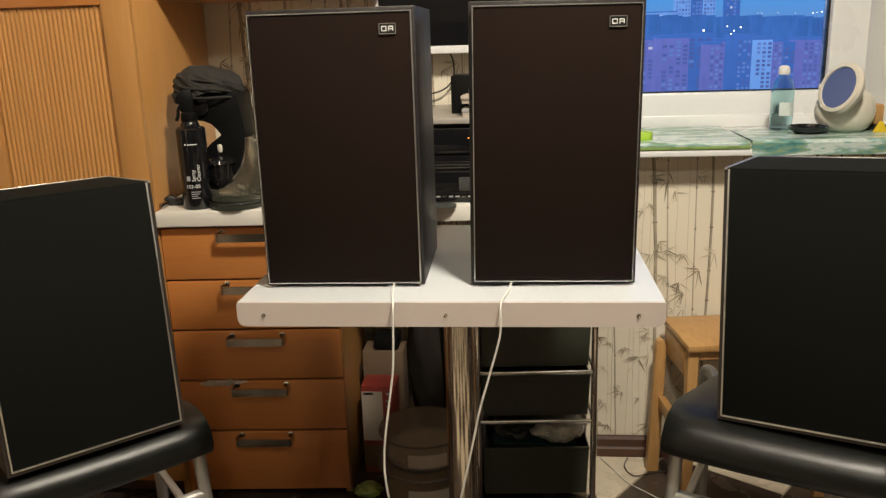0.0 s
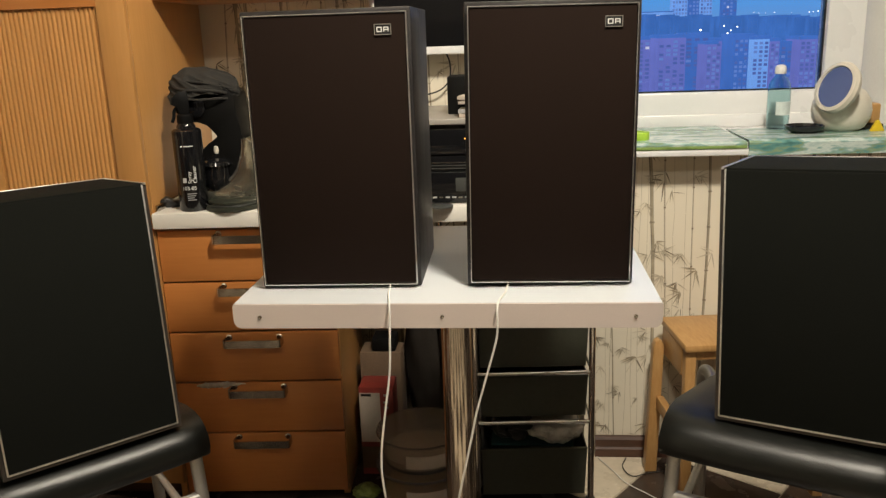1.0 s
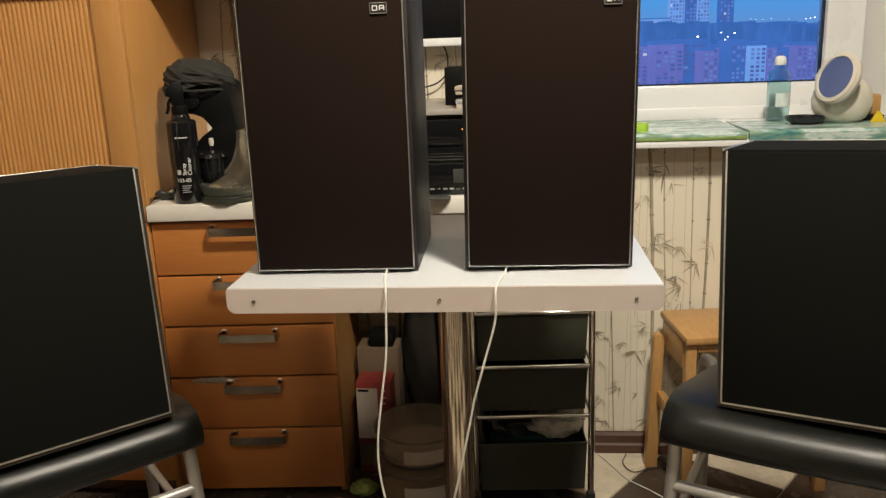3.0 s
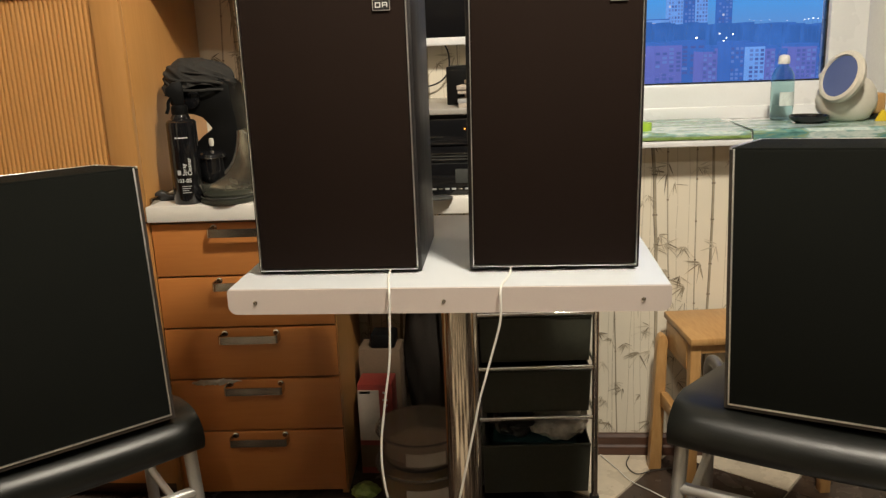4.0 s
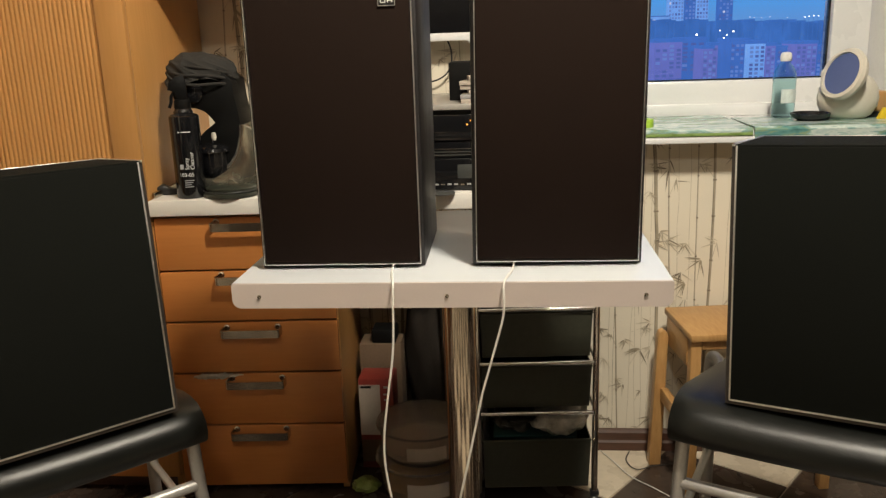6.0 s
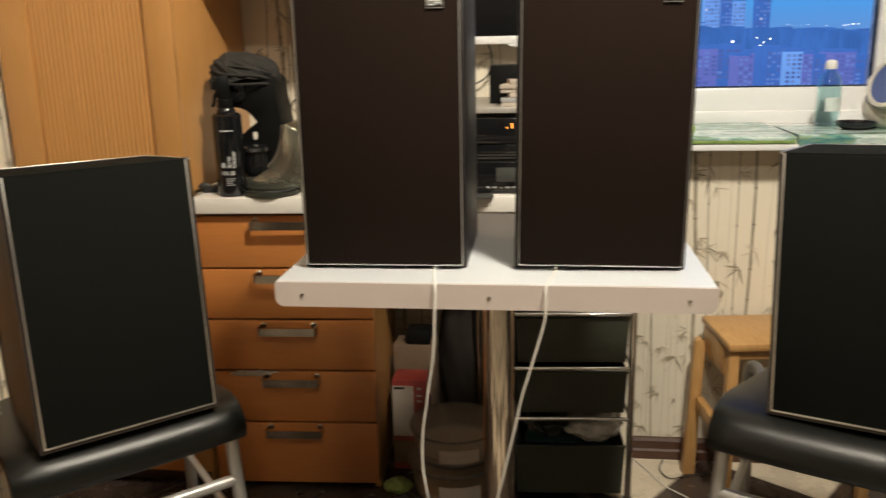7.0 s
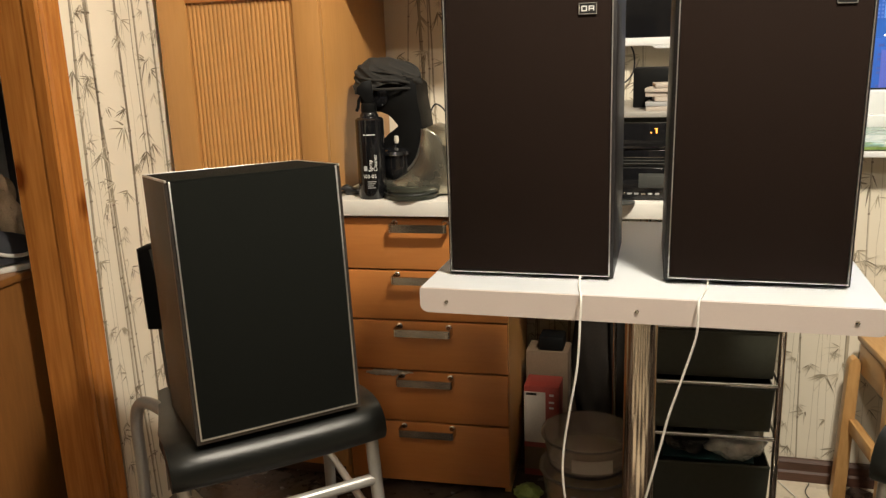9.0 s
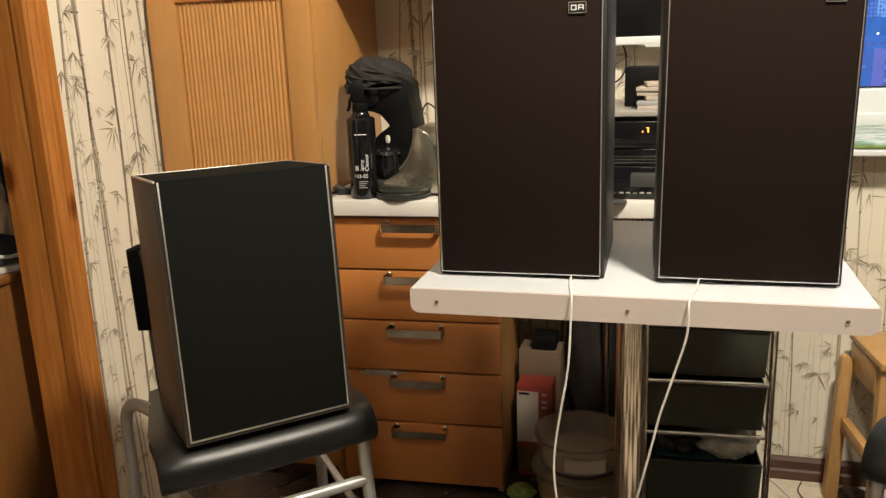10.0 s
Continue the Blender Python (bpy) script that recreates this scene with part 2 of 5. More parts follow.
M_GRILLE_BK = mat("black_cloth", (0.0066, 0.0072, 0.0060), 0.9, var=0.12, scale=3, bump=0.35, fine=1400, rvar=0.05, spec=0.08)
M_BLACKPL = mat("black_plastic", (0.018, 0.018, 0.018), 0.30, var=0.15, scale=20, bump=0.03, fine=400)
M_SEAT = mat("black_moulded_seat", (0.0065, 0.007, 0.006), 0.31, var=0.2, scale=12, bump=0.14, fine=600, rvar=0.04, spec=0.33)
M_GLOSSBK = mat("gloss_black", (0.008, 0.008, 0.009), 0.10, var=0.1, bump=0.0, rvar=0.04)
M_DARKGREY = mat("dark_grey_plastic", (0.055, 0.058, 0.055), 0.42, var=0.12, bump=0.06)
M_BIN = mat("smoky_green_plastic", (0.054, 0.056, 0.042), 0.32, var=0.15, scale=7, bump=0.05, fine=90, spec=0.25)
M_TOWEL = mat("dark_grey_cloth", (0.022, 0.0205, 0.018), 0.95, var=0.25, scale=30, bump=0.5, fine=500)
M_MIXSILVER = mat("grey_mixer_body", (0.40, 0.38, 0.31), 0.24, metal=0.9, var=0.08, scale=9, bump=0.0, fine=30)
M_LID = mat("dark_green_lid", (0.026, 0.029, 0.022), 0.28, var=0.15, bump=0.03)
M_WCABLE = mat("white_cable", (0.70, 0.68, 0.63), 0.45, var=0.05, bump=0.0)
M_BCABLE = mat("black_cable", (0.02, 0.02, 0.02), 0.5, var=0.05, bump=0.0)
M_LABEL = mat("white_print", (0.72, 0.72, 0.70), 0.5, var=0.05, bump=0.0)
M_LABELDIM = mat("grey_print", (0.35, 0.35, 0.35), 0.5, var=0.05, bump=0.0)
M_CARD = mat("brown_card", (0.13, 0.085, 0.052), 0.8, var=0.12, scale=14, bump=0.08)
M_REDCARD = mat("red_carton", (0.22, 0.030, 0.022), 0.5, var=0.15, scale=14, bump=0.03)
M_WHCARD = mat("white_carton", (0.46, 0.40, 0.34), 0.6, var=0.08, scale=14, bump=0.03)
M_TUB = clear("cloudy_plastic", (0.74, 0.68, 0.62), 0.25, 1.12, 0.88)
M_FOOD = mat("pasta_yellow", (0.62, 0.40, 0.12), 0.6, var=0.25, scale=50, bump=0.3, fine=120)
M_GREENBAG = mat("green_bag", (0.16, 0.22, 0.05), 0.5, var=0.3, scale=25, bump=0.2)
M_PLASTICBAG = mat("pale_film_bag", (0.42, 0.41, 0.38), 0.25, var=0.35, scale=25, bump=0.5, fine=70)
M_TAPE = mat("milky_tape", (0.62, 0.57, 0.50), 0.3, var=0.2, scale=40, bump=0.2, fine=90)
M_DARKCLOTH = mat("black_bag_cloth", (0.022, 0.018, 0.015), 0.85, var=0.25, scale=18, bump=0.4, fine=260, spec=0.2)
M_TEAL = mat("teal_sheet", (0.012, 0.055, 0.065), 0.4, var=0.3, scale=20, bump=0.1)
M_WINGLASS = clear("window_glass", (1, 1, 1), 0.0)
M_BOTTLE = clear("pale_green_plastic", (0.66, 0.82, 0.83), 0.04, 1.30)
M_LIQUID = mat("white_label", (0.66, 0.74, 0.72), 0.5, var=0.15, scale=30, bump=0.02)
M_CAP = mat("white_cap", (0.80, 0.79, 0.77), 0.4, var=0.03)
M_CREAMPL = mat("cream_plastic", (0.66, 0.62, 0.53), 0.32, var=0.05, bump=0.02)
# Blue of the mirror disc is put into its colour, not reflected.
M_MIRROR = mat("blue_mirror_glass", (0.11, 0.15, 0.34), 0.18, metal=0.3, var=0.04, bump=0.0, rvar=0.04)
M_YELLOW = mat("yellow_plastic", (0.70, 0.50, 0.02), 0.45, var=0.1)
M_LIME = mat("lime_tape", (0.38, 0.60, 0.06), 0.45, var=0.1)
M_SHOE = mat("dark_shoe_cloth", (0.016, 0.016, 0.020), 0.8, var=0.3, scale=60, bump=0.3, fine=500)
M_SOLE = mat("pale_sole", (0.48, 0.46, 0.42), 0.6, var=0.1, bump=0.05)
M_BEIGE = mat("beige_cloth", (0.52, 0.38, 0.25), 0.9, var=0.25, scale=25, bump=0.4, fine=300)
M_SHELF = mat("smoky_acrylic_shelf", (0.34, 0.32, 0.29), 0.22, var=0.05, bump=0.0)
# Near-black wall colour puts in the darkness of the unlit hallway.
M_DARKROOM = mat("unlit_hall_wall", (0.05, 0.045, 0.05), 0.9, var=0.2, bump=0.1)
M_AMBER = glow("amber_display", (1.0, 0.35, 0.05), 3.0)
M_WHITELED = glow("white_led", (0.9, 0.95, 1.0), 2.5)


def oilcloth():
    m, n, l, b = shader("green_oilcloth")
    co, mp = n.new("ShaderNodeTexCoord"), n.new("ShaderNodeMapping")
    mp.inputs["Scale"].default_value = (1.0, 2.5, 3.5)
    l.new(co.outputs["Object"], mp.inputs[0])
    a, c = n.new("ShaderNodeTexNoise"), n.new("ShaderNodeTexNoise")
    a.inputs["Scale"].default_value, a.inputs["Detail"].default_value, a.inputs["Distortion"].default_value = 9, 5, 0.8
    c.inputs["Scale"].default_value, c.inputs["Detail"].default_value = 26, 5
    l.new(mp.outputs[0], a.inputs["Vector"])
    l.new(mp.outputs[0], c.inputs["Vector"])
    mx = n.new("ShaderNodeMix")
    mx.inputs[0].default_value = 0.35
    l.new(a.outputs["Fac"], mx.inputs[2])
    l.new(c.outputs["Fac"], mx.inputs[3])
    r = n.new("ShaderNodeValToRGB")
    els = r.color_ramp.elements
    els[0].position, els[0].color = 0.32, (0.06, 0.16, 0.15, 1)
    els[1].position, els[1].color = 0.72, (0.72, 0.76, 0.72, 1)
    for p, cc in ((0.42, (0.12, 0.29, 0.28, 1)), (0.47, (0.25, 0.34, 0.20, 1)), (0.51, (0.24, 0.40, 0.39, 1)), (0.56, (0.58, 0.66, 0.62, 1)), (0.63, (0.40, 0.53, 0.52, 1))):
        e = els.new(p)
        e.color = cc
    l.new(mx.outputs[0], r.inputs[0])
    l.new(r.outputs[0], b.inputs["Base Color"])
    b.inputs["Roughness"].default_value = 0.22
    return m


M_OIL = oilcloth()
M_HEM = mat("green_hem", (0.20, 0.30, 0.09), 0.3, var=0.35, scale=30, stretch=(1, 3, 3), bump=0.02)

# ---- structure ----
def slab(name, x0, x1, y0, y1, z0, z1, material, label, category="wall"):
    ob = part(name, box(x0, x1, y0, y1, z0, z1), material, smooth=False)
    return tagged(ob, label, category, kind="structure")


FLOOR = slab("floor", -3.3, 2.4, -2.2, 3.6, -0.10, -0.004, M_GROUT, "diagonal floor of cream and dark brown tiles", "floor")
slab("ceiling", -3.3, 2.4, -2.2, 3.6, 2.6, 2.7, M_CEIL, "plain white ceiling above the room", "ceiling")
WALL_BACK = slab("wall_back", -0.80, 0.30, 2.33, 2.45, 0, 2.6, M_PAPER, "cream wallpaper printed with grey-brown bamboo")
WALL_WIN = slab("wall_window", 0.30, 2.3, 2.15, 2.52, 0, 0.872, M_PAPER, "cream bamboo wallpaper below the window sill")
slab("wall_window_top", 0.30, 2.3, 2.15, 2.52, 2.1, 2.6, M_PAPER, "wallpapered wall above the window")
slab("wall_window_left", 0.28, 0.36, 2.16, 2.52, 0.872, 2.1, M_PLASTER, "white plastered side of the window opening")
reveal = part("wall_window_right", prism([(1.082, 2.52), (1.20, 2.15), (2.3, 2.15), (2.3, 2.52)], 1.228), M_PLASTER, smooth=False)
reveal.location.z = 0.872
tagged(reveal, "white plastered splayed side of the window opening", "wall", kind="structure")
WALL_LEFT = part("wall_left", box(0, 0.38, 0, 0.12, 0, 2.6), M_PAPER, smooth=False)
WALL_LEFT.matrix_world = pose(-1.225, 1.505, 0, 0, 0, 90)
tagged(WALL_LEFT, "strip of cream bamboo wallpaper beside a pine door casing", "wall", kind="structure")
slab("wall_left_over", -1.345, -1.225, 0.5, 1.505, 2.06, 2.6, M_PAPER, "wallpapered wall above the doorway")
slab("wall_left_near", -1.345, -1.225, -2.2, 0.5, 0, 2.6, M_PAPER, "wallpapered wall on the near side of the doorway")
slab("wall_niche", -1.345, -1.225, 1.885, 2.45, 0, 2.6, M_PLASTER, "plain wall beside the tall cabinet")
slab("wall_cabinet_back", -1.22, -0.80, 2.38, 2.45, 0, 2.6, M_PLASTER, "plain wall behind the tall cabinet")
slab("wall_west", -3.4, -3.3, -2.2, 3.6, 0, 2.6, M_PLASTER, "plain side wall of the room")
# East and south walls are out of view, kept dark against bounce.
slab("wall_east", 2.3, 2.4, -2.2, 2.52, 0, 2.6, M_GREYWALL, "unseen side wall of the room, grey-brown to cut bounce")
slab("wall_south", -3.3, 2.3, -2.2, -2.1, 0, 2.6, M_GREYWALL, "unseen wall behind the camera, grey-brown to cut bounce")
slab("wall_hall", -3.3, -1.2, 3.5, 3.6, 0, 2.6, M_DARKROOM, "end wall of the hallway, near black for its lack of light")
slab("wall_hall_side", -1.30, -1.2, 2.45, 3.5, 0, 2.6, M_DARKROOM, "side wall of the hallway, near black for its lack of light")

bb = part("baseboard", prism([(2.15, 0), (2.15, 0.060), (2.140, 0.060), (2.135, 0.052), (2.135, 0.030), (2.131, 0.024), (2.131, 0)], 1.95, "x"), M_BASEB, smooth=False)
bb.location.x = 0.33
tagged(bb, "dark brown wooden skirting below the wallpaper", "baseboard", kind="structure")


def bamboo_print(wall, u0, u1, z0, z1, y, seed, pitch=0.034, grow=1.0, bold=0.20):
    """Bamboo stems and fans of leaves printed on a wall that faces -y, as one thin relief."""
    rng = random.Random(seed)
    vs, fs, mi = [], [], []

    def face(pts, lift, m):
        k = len(vs)
        vs.extend((a, y - lift, b) for a, b in pts)
        fs.append(tuple(range(k, k + len(pts))))
        mi.append(m)

    def leaf(x, z, ang, ln, wd, m):
        c, s = math.cos(ang), math.sin(ang)
        out = []
        for t, w in ((0, 0.06), (0.15, 0.45), (0.38, 0.5), (0.7, 0.27), (1, 0), (0.7, -0.22), (0.38, -0.42), (0.15, -0.38)):
            a, b = t * ln, w * wd
            bend = -0.10 * ln * t * t
            out.append((x + a * c - b * s, z + a * s + b * c + bend))
        if all(u0 < p[0] < u1 and z0 < p[1] < z1 for p in out):
            face(out, 0.0012 + rng.random() * 0.0008, m)

    def fan(x, z, size, m):
        base = rng.choice((-90, -60, -120, -35, -145))
        for k in range(rng.randint(4, 10)):
            leaf(x + rng.uniform(-0.004, 0.004), z + rng.uniform(-0.005, 0.005), radians(base + rng.uniform(-75, 75)), size * rng.uniform(0.4, 1.15), size * rng.uniform(0.045, 0.10), m if rng.random() < 0.7 else rng.choice((0, 1, 2)))

    x = u0 + 0.02
    while x < u1 - 0.01:
        kind = rng.random()
        w = rng.uniform(0.0065, 0.0095) if kind < bold else (rng.uniform(0.003, 0.0048) if kind < bold + 0.25 else 0.0013)
        m = rng.choice((0, 1, 1, 2)) if kind < 0.3 else rng.choice((1, 2, 2))
        lean, xx, z = rng.uniform(-0.035, 0.035), x, z0
        while z < z1:
            seg = rng.uniform(0.075, 0.13) * (1.0 if w > 0.003 else 0.8)
            zt = min(z1, z + seg)
            xt = min(u1 - 0.006, max(u0 + 0.006, xx + lean * seg + rng.uniform(-0.0035, 0.0035)))
            h = w / 2
            face([(xx - h, z + 0.002), (xx + h, z + 0.002), (xt + h * 0.95, zt - 0.001), (xt - h * 0.95, zt - 0.001)], 0.0006, m)
            if w > 0.003:
                face([(xx - h, z), (xx - h * 0.4, z), (xt - h * 0.4, zt), (xt - h, zt)], 0.0009, 0)
                face([(xt - h * 1.5, zt - 0.003), (xt + h * 1.5, zt - 0.003), (xt + h * 1.3, zt + 0.0015), (xt - h * 1.3, zt + 0.0015)] if zt < z1 - 0.01 else [(xt - h, zt - 0.002), (xt + h, zt - 0.002), (xt, zt)], 0.0011, 0)
            if rng.random() < (0.75 if w > 0.003 else 0.5):
                d = rng.choice((-1, 1))
                tx, tz = xx + d * rng.uniform(0.012, 0.035), z + rng.uniform(0.0, 0.05)
                if u0 < tx < u1 and tz < z1:
                    face([(xx, z), (xx + 0.0014, z), (tx + 0.0009, tz), (tx, tz)], 0.0010, m)
                    fan(tx, tz, grow * rng.uniform(0.018, 0.042), rng.choice((0, 1, 1, 2, 2)))
            xx, z = xt, zt
        x += pitch * rng.uniform(0.45, 1.25)
    me = bpy.data.meshes.new("wallpaper_print")
    me.from_pydata(vs, [], fs)
    me.polygons.foreach_set("material_index", mi)
    for m_ in M_PRINT:
        me.materials.append(m_)
    ob = new("wallpaper_print", me)
    ob.parent = wall
    return tagged(ob, "grey-brown bamboo stems and leaves printed on cream paper", kind="stuff")


bamboo_print(WALL_LEFT, 0.012, 0.375, 0.02, 1.75, 0.0, 3, pitch=0.026, grow=1.3, bold=0.34)
bamboo_print(WALL_BACK, -0.76, 0.29, 0.02, 1.55, 2.33, 5, pitch=0.036, grow=1.5, bold=0.38)
bamboo_print(WALL_WIN, 0.31, 1.5, 0.055, 0.868, 2.15, 8, pitch=0.029, grow=1.15, bold=0.30)

# doorway of varnished pine
casing = thing("door_casing", Matrix.Identity(4), "varnished orange pine door casing with beaded mouldings", "door frame", kind="structure")
part("moulding", prism([(-1.226, 1.436), (-1.198, 1.436), (-1.194, 1.441), (-1.197, 1.446), (-1.205, 1.452), (-1.208, 1.462), (-1.206, 1.470), (-1.199, 1.474), (-1.197, 1.478), (-1.202, 1.482), (-1.206, 1.486), (-1.201, 1.490), (-1.200, 1.510), (-1.204, 1.514), (-1.226, 1.514)], 2.14), M_PINE, casing, smooth=False)
part("jamb", prism([(-1.318, 1.446), (-1.312, 1.441), (-1.2265, 1.441), (-1.2265, 1.503), (-1.318, 1.503)], 2.06), M_PINE, casing, smooth=False)
part("lintel", box(-1.225, -1.200, 0.48, 1.512, 2.14, 2.25, 0.004), M_PINE, casing)
part("jamb", box(-1.360, -1.226, 0.50, 0.56, 0, 2.06, 0.004), M_PINE, casing)

# window
win = thing("window_1", Matrix.Identity(4), "white plastic window with a black gasket, dusk outside", "window", kind="structure")
WX0, WX1 = 0.362, 1.079
part("window_frame", join(box(WX0, WX1, 2.42, 2.49, 0.915, 0.998, 0.006), box(0.976, WX1, 2.42, 2.49, 0.998, 2.1, 0.006), box(WX0, 0.44, 2.42, 2.49, 0.998, 2.1, 0.006), box(0.44, 0.976, 2.42, 2.49, 2.02, 2.1, 0.006)), M_UPVC, win)
part("gasket", join(box(0.44, 0.976, 2.438, 2.452, 0.998, 1.002), box(0.970, 0.976, 2.438, 2.452, 1.002, 2.02)), M_BLACKPL, win, "black rubber gasket")
part("bead", box(WX0 + 0.01, WX1 - 0.004, 2.405, 2.42, 0.8995, 0.935, 0.004), M_UPVC, win)
pane = part("pane", box(0.44, 0.974, 2.446, 2.450, 1.000, 2.02), M_WINGLASS, win, "clear glass pane")
pane.visible_shadow = False

sill = tagged(part("window_sill", join(box(0.31, 1.30, 2.080, 2.42, 0.872, 0.900, 0.006), box(0.31, 0.72, 2.0665, 2.0805, 0.868, 0.8845, 0.003)), M_UPVC), "white plastic window sill under an oilcloth", "window sill", kind="structure")
sill2 = part("oilcloth", join(box(0.34, 0.684, 2.070, 2.40, 0.9015, 0.9035), moved(prism([(2.0705, 0.9030), (2.0655, 0.898), (2.0655, 0.886), (2.0735, 0.886), (2.0735, 0.9025)], 0.344, "x"), Matrix.Translation((0.34, 0, 0)))), M_OIL)
part("hem", moved(prism([(2.0652, 0.8935), (2.0640, 0.890), (2.0645, 0.8862), (2.0652, 0.8862)], 0.343, "x"), Matrix.Translation((0.3405, 0, 0))), M_HEM, sill2, "grass green lower hem")
tagged(sill2, "green and blue marbled oilcloth lying over the window sill", "oilcloth")
sill3 = part("oilcloth", join(box(0.688, 1.29, 2.068, 2.30, 0.9040, 0.9062), moved(prism([(2.0685, 0.9060), (2.0625, 0.899), (2.0625, 0.868), (2.0715, 0.868), (2.0715, 0.9050)], 0.602, "x"), Matrix.Translation((0.688, 0, 0)))), M_OIL)
tagged(sill3, "dark green marbled oilcloth hanging over the sill edge", "oilcloth")


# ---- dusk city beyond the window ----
# Surfaces glow by themselves: dusk sky light and haze are put into the emission.
def city_glow(name, col, strength):
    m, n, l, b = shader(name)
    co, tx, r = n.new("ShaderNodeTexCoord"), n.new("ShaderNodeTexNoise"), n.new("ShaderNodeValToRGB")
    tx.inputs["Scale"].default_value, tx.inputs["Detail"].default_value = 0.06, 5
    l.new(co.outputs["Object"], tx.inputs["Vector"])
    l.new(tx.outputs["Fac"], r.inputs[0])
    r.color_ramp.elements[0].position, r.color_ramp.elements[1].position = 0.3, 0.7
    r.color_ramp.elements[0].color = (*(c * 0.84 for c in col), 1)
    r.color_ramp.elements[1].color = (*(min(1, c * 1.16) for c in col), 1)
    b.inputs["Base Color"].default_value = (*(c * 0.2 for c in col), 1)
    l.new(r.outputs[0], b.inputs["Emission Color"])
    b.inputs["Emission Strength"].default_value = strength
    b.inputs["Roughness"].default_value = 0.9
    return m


# Self-lit tones for walls, roofs, ground, far rooftops and masts.
C_PURPLE = city_glow("far_brick_glow", (0.125, 0.150, 0.46), 1.05)
C_NAVY = city_glow("far_dark_glow", (0.050, 0.140, 0.45), 1.05)
C_PALE = city_glow("far_pale_glow", (0.16, 0.34, 0.74), 1.05)
C_HAZE = city_glow("far_haze_glow", (0.045, 0.140, 0.43), 1.05)
# Pale and dim panes glow in the same bluish dusk tone.
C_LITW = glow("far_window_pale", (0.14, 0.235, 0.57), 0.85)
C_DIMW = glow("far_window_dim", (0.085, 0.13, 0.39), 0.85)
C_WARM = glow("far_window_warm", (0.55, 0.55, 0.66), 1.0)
C_SPOT = glow("far_street_light", (1.0, 0.95, 0.85), 5.0)
TURN = 5.45


def far_x(px, d):
    return 0.12 + d * math.tan(math.atan((px - 784) / 1459) - radians(TURN))


def far_z(px, py, d):
    return 1.17 + d / math.cos(math.atan((px - 784) / 1459) - radians(TURN)) * (58 - 0.035 * (px - 784) - py) / 1459 * 0.97


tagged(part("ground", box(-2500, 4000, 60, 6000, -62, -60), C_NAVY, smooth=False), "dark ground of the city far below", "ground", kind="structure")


def tower(d, p0, p1, top, wall, cols, lit, seed, pale=C_LITW, rows_h=7.0, depth=14):
    rng = random.Random(seed)
    x0, x1, zt = far_x(p0, d), far_x(p1, d), far_z((p0 + p1) / 2, top, d)
    ob = thing("apartment_building", pose((x0 + x1) / 2, d, -60), "distant apartment block at dusk with rows of windows", "building", "city skyline")
    w, h = x1 - x0, zt + 60
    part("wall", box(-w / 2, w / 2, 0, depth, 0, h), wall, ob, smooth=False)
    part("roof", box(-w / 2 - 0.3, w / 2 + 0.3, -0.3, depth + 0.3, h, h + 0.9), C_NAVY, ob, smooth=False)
    step = rows_h * d / 1459
    low = max(2.0, far_z((p0 + p1) / 2, 175, d) + 60)
    meshes = {}
    z = h - step * 0.9
    while z > low:
        for c in range(cols):
            if rng.random() > 0.82:
                continue
            k = pale if rng.random() < lit else (C_WARM if rng.random() < 0.03 else C_DIMW)
            if k not in meshes:
                me = bpy.data.meshes.new("window")
                b_ = box(-w / cols * 0.30, w / cols * 0.30, -0.12, 0.05, -step * 0.30, step * 0.30)
                b_.to_mesh(me)
                b_.free()
                me.materials.append(k)
                meshes[k] = me
            o = new("window", meshes[k])
            o.parent = ob
            o.location = (-w / 2 + w * (c + 0.5) / cols, 0, z)
        z -= step


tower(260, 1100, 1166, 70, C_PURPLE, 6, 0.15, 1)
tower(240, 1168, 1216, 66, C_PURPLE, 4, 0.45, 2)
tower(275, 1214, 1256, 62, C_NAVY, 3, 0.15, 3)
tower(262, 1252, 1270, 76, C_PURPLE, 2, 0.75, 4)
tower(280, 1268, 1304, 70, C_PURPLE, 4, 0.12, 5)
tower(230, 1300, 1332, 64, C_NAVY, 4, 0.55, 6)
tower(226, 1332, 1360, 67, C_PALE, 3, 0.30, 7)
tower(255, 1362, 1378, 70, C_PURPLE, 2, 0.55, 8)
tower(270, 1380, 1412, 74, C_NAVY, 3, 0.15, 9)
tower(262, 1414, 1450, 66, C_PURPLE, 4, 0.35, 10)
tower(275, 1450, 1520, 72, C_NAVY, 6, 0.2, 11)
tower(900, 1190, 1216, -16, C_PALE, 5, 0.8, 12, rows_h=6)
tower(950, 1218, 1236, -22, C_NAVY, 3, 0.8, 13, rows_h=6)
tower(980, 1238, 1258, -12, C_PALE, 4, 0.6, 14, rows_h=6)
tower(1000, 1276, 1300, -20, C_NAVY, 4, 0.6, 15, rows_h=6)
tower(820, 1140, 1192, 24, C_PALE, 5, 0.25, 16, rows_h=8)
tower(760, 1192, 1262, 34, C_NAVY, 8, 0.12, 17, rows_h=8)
rngc = random.Random(21)
ridge = bmesh.new()
for k in range(60):
    p = 1090 + k * 8
    d = 700 + rngc.uniform(-60, 60)
    b_ = box(far_x(p - 9, d), far_x(p + 9, d), d, d + 20, -60, far_z(p, rngc.uniform(27, 33), d))
    me_ = bpy.data.meshes.new("tmp")
    b_.to_mesh(me_)
    b_.free()
    ridge.from_mesh(me_)
    bpy.data.meshes.remove(me_)
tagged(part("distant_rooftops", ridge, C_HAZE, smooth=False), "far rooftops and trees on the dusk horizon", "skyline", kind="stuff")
spot_me = bpy.data.meshes.new("lamp_head")
b_ = lathe([(0, -1), (0.7, -0.7), (1, 0), (0.7, 0.7), (0, 1)], 8)
b_.to_mesh(spot_me)
b_.free()
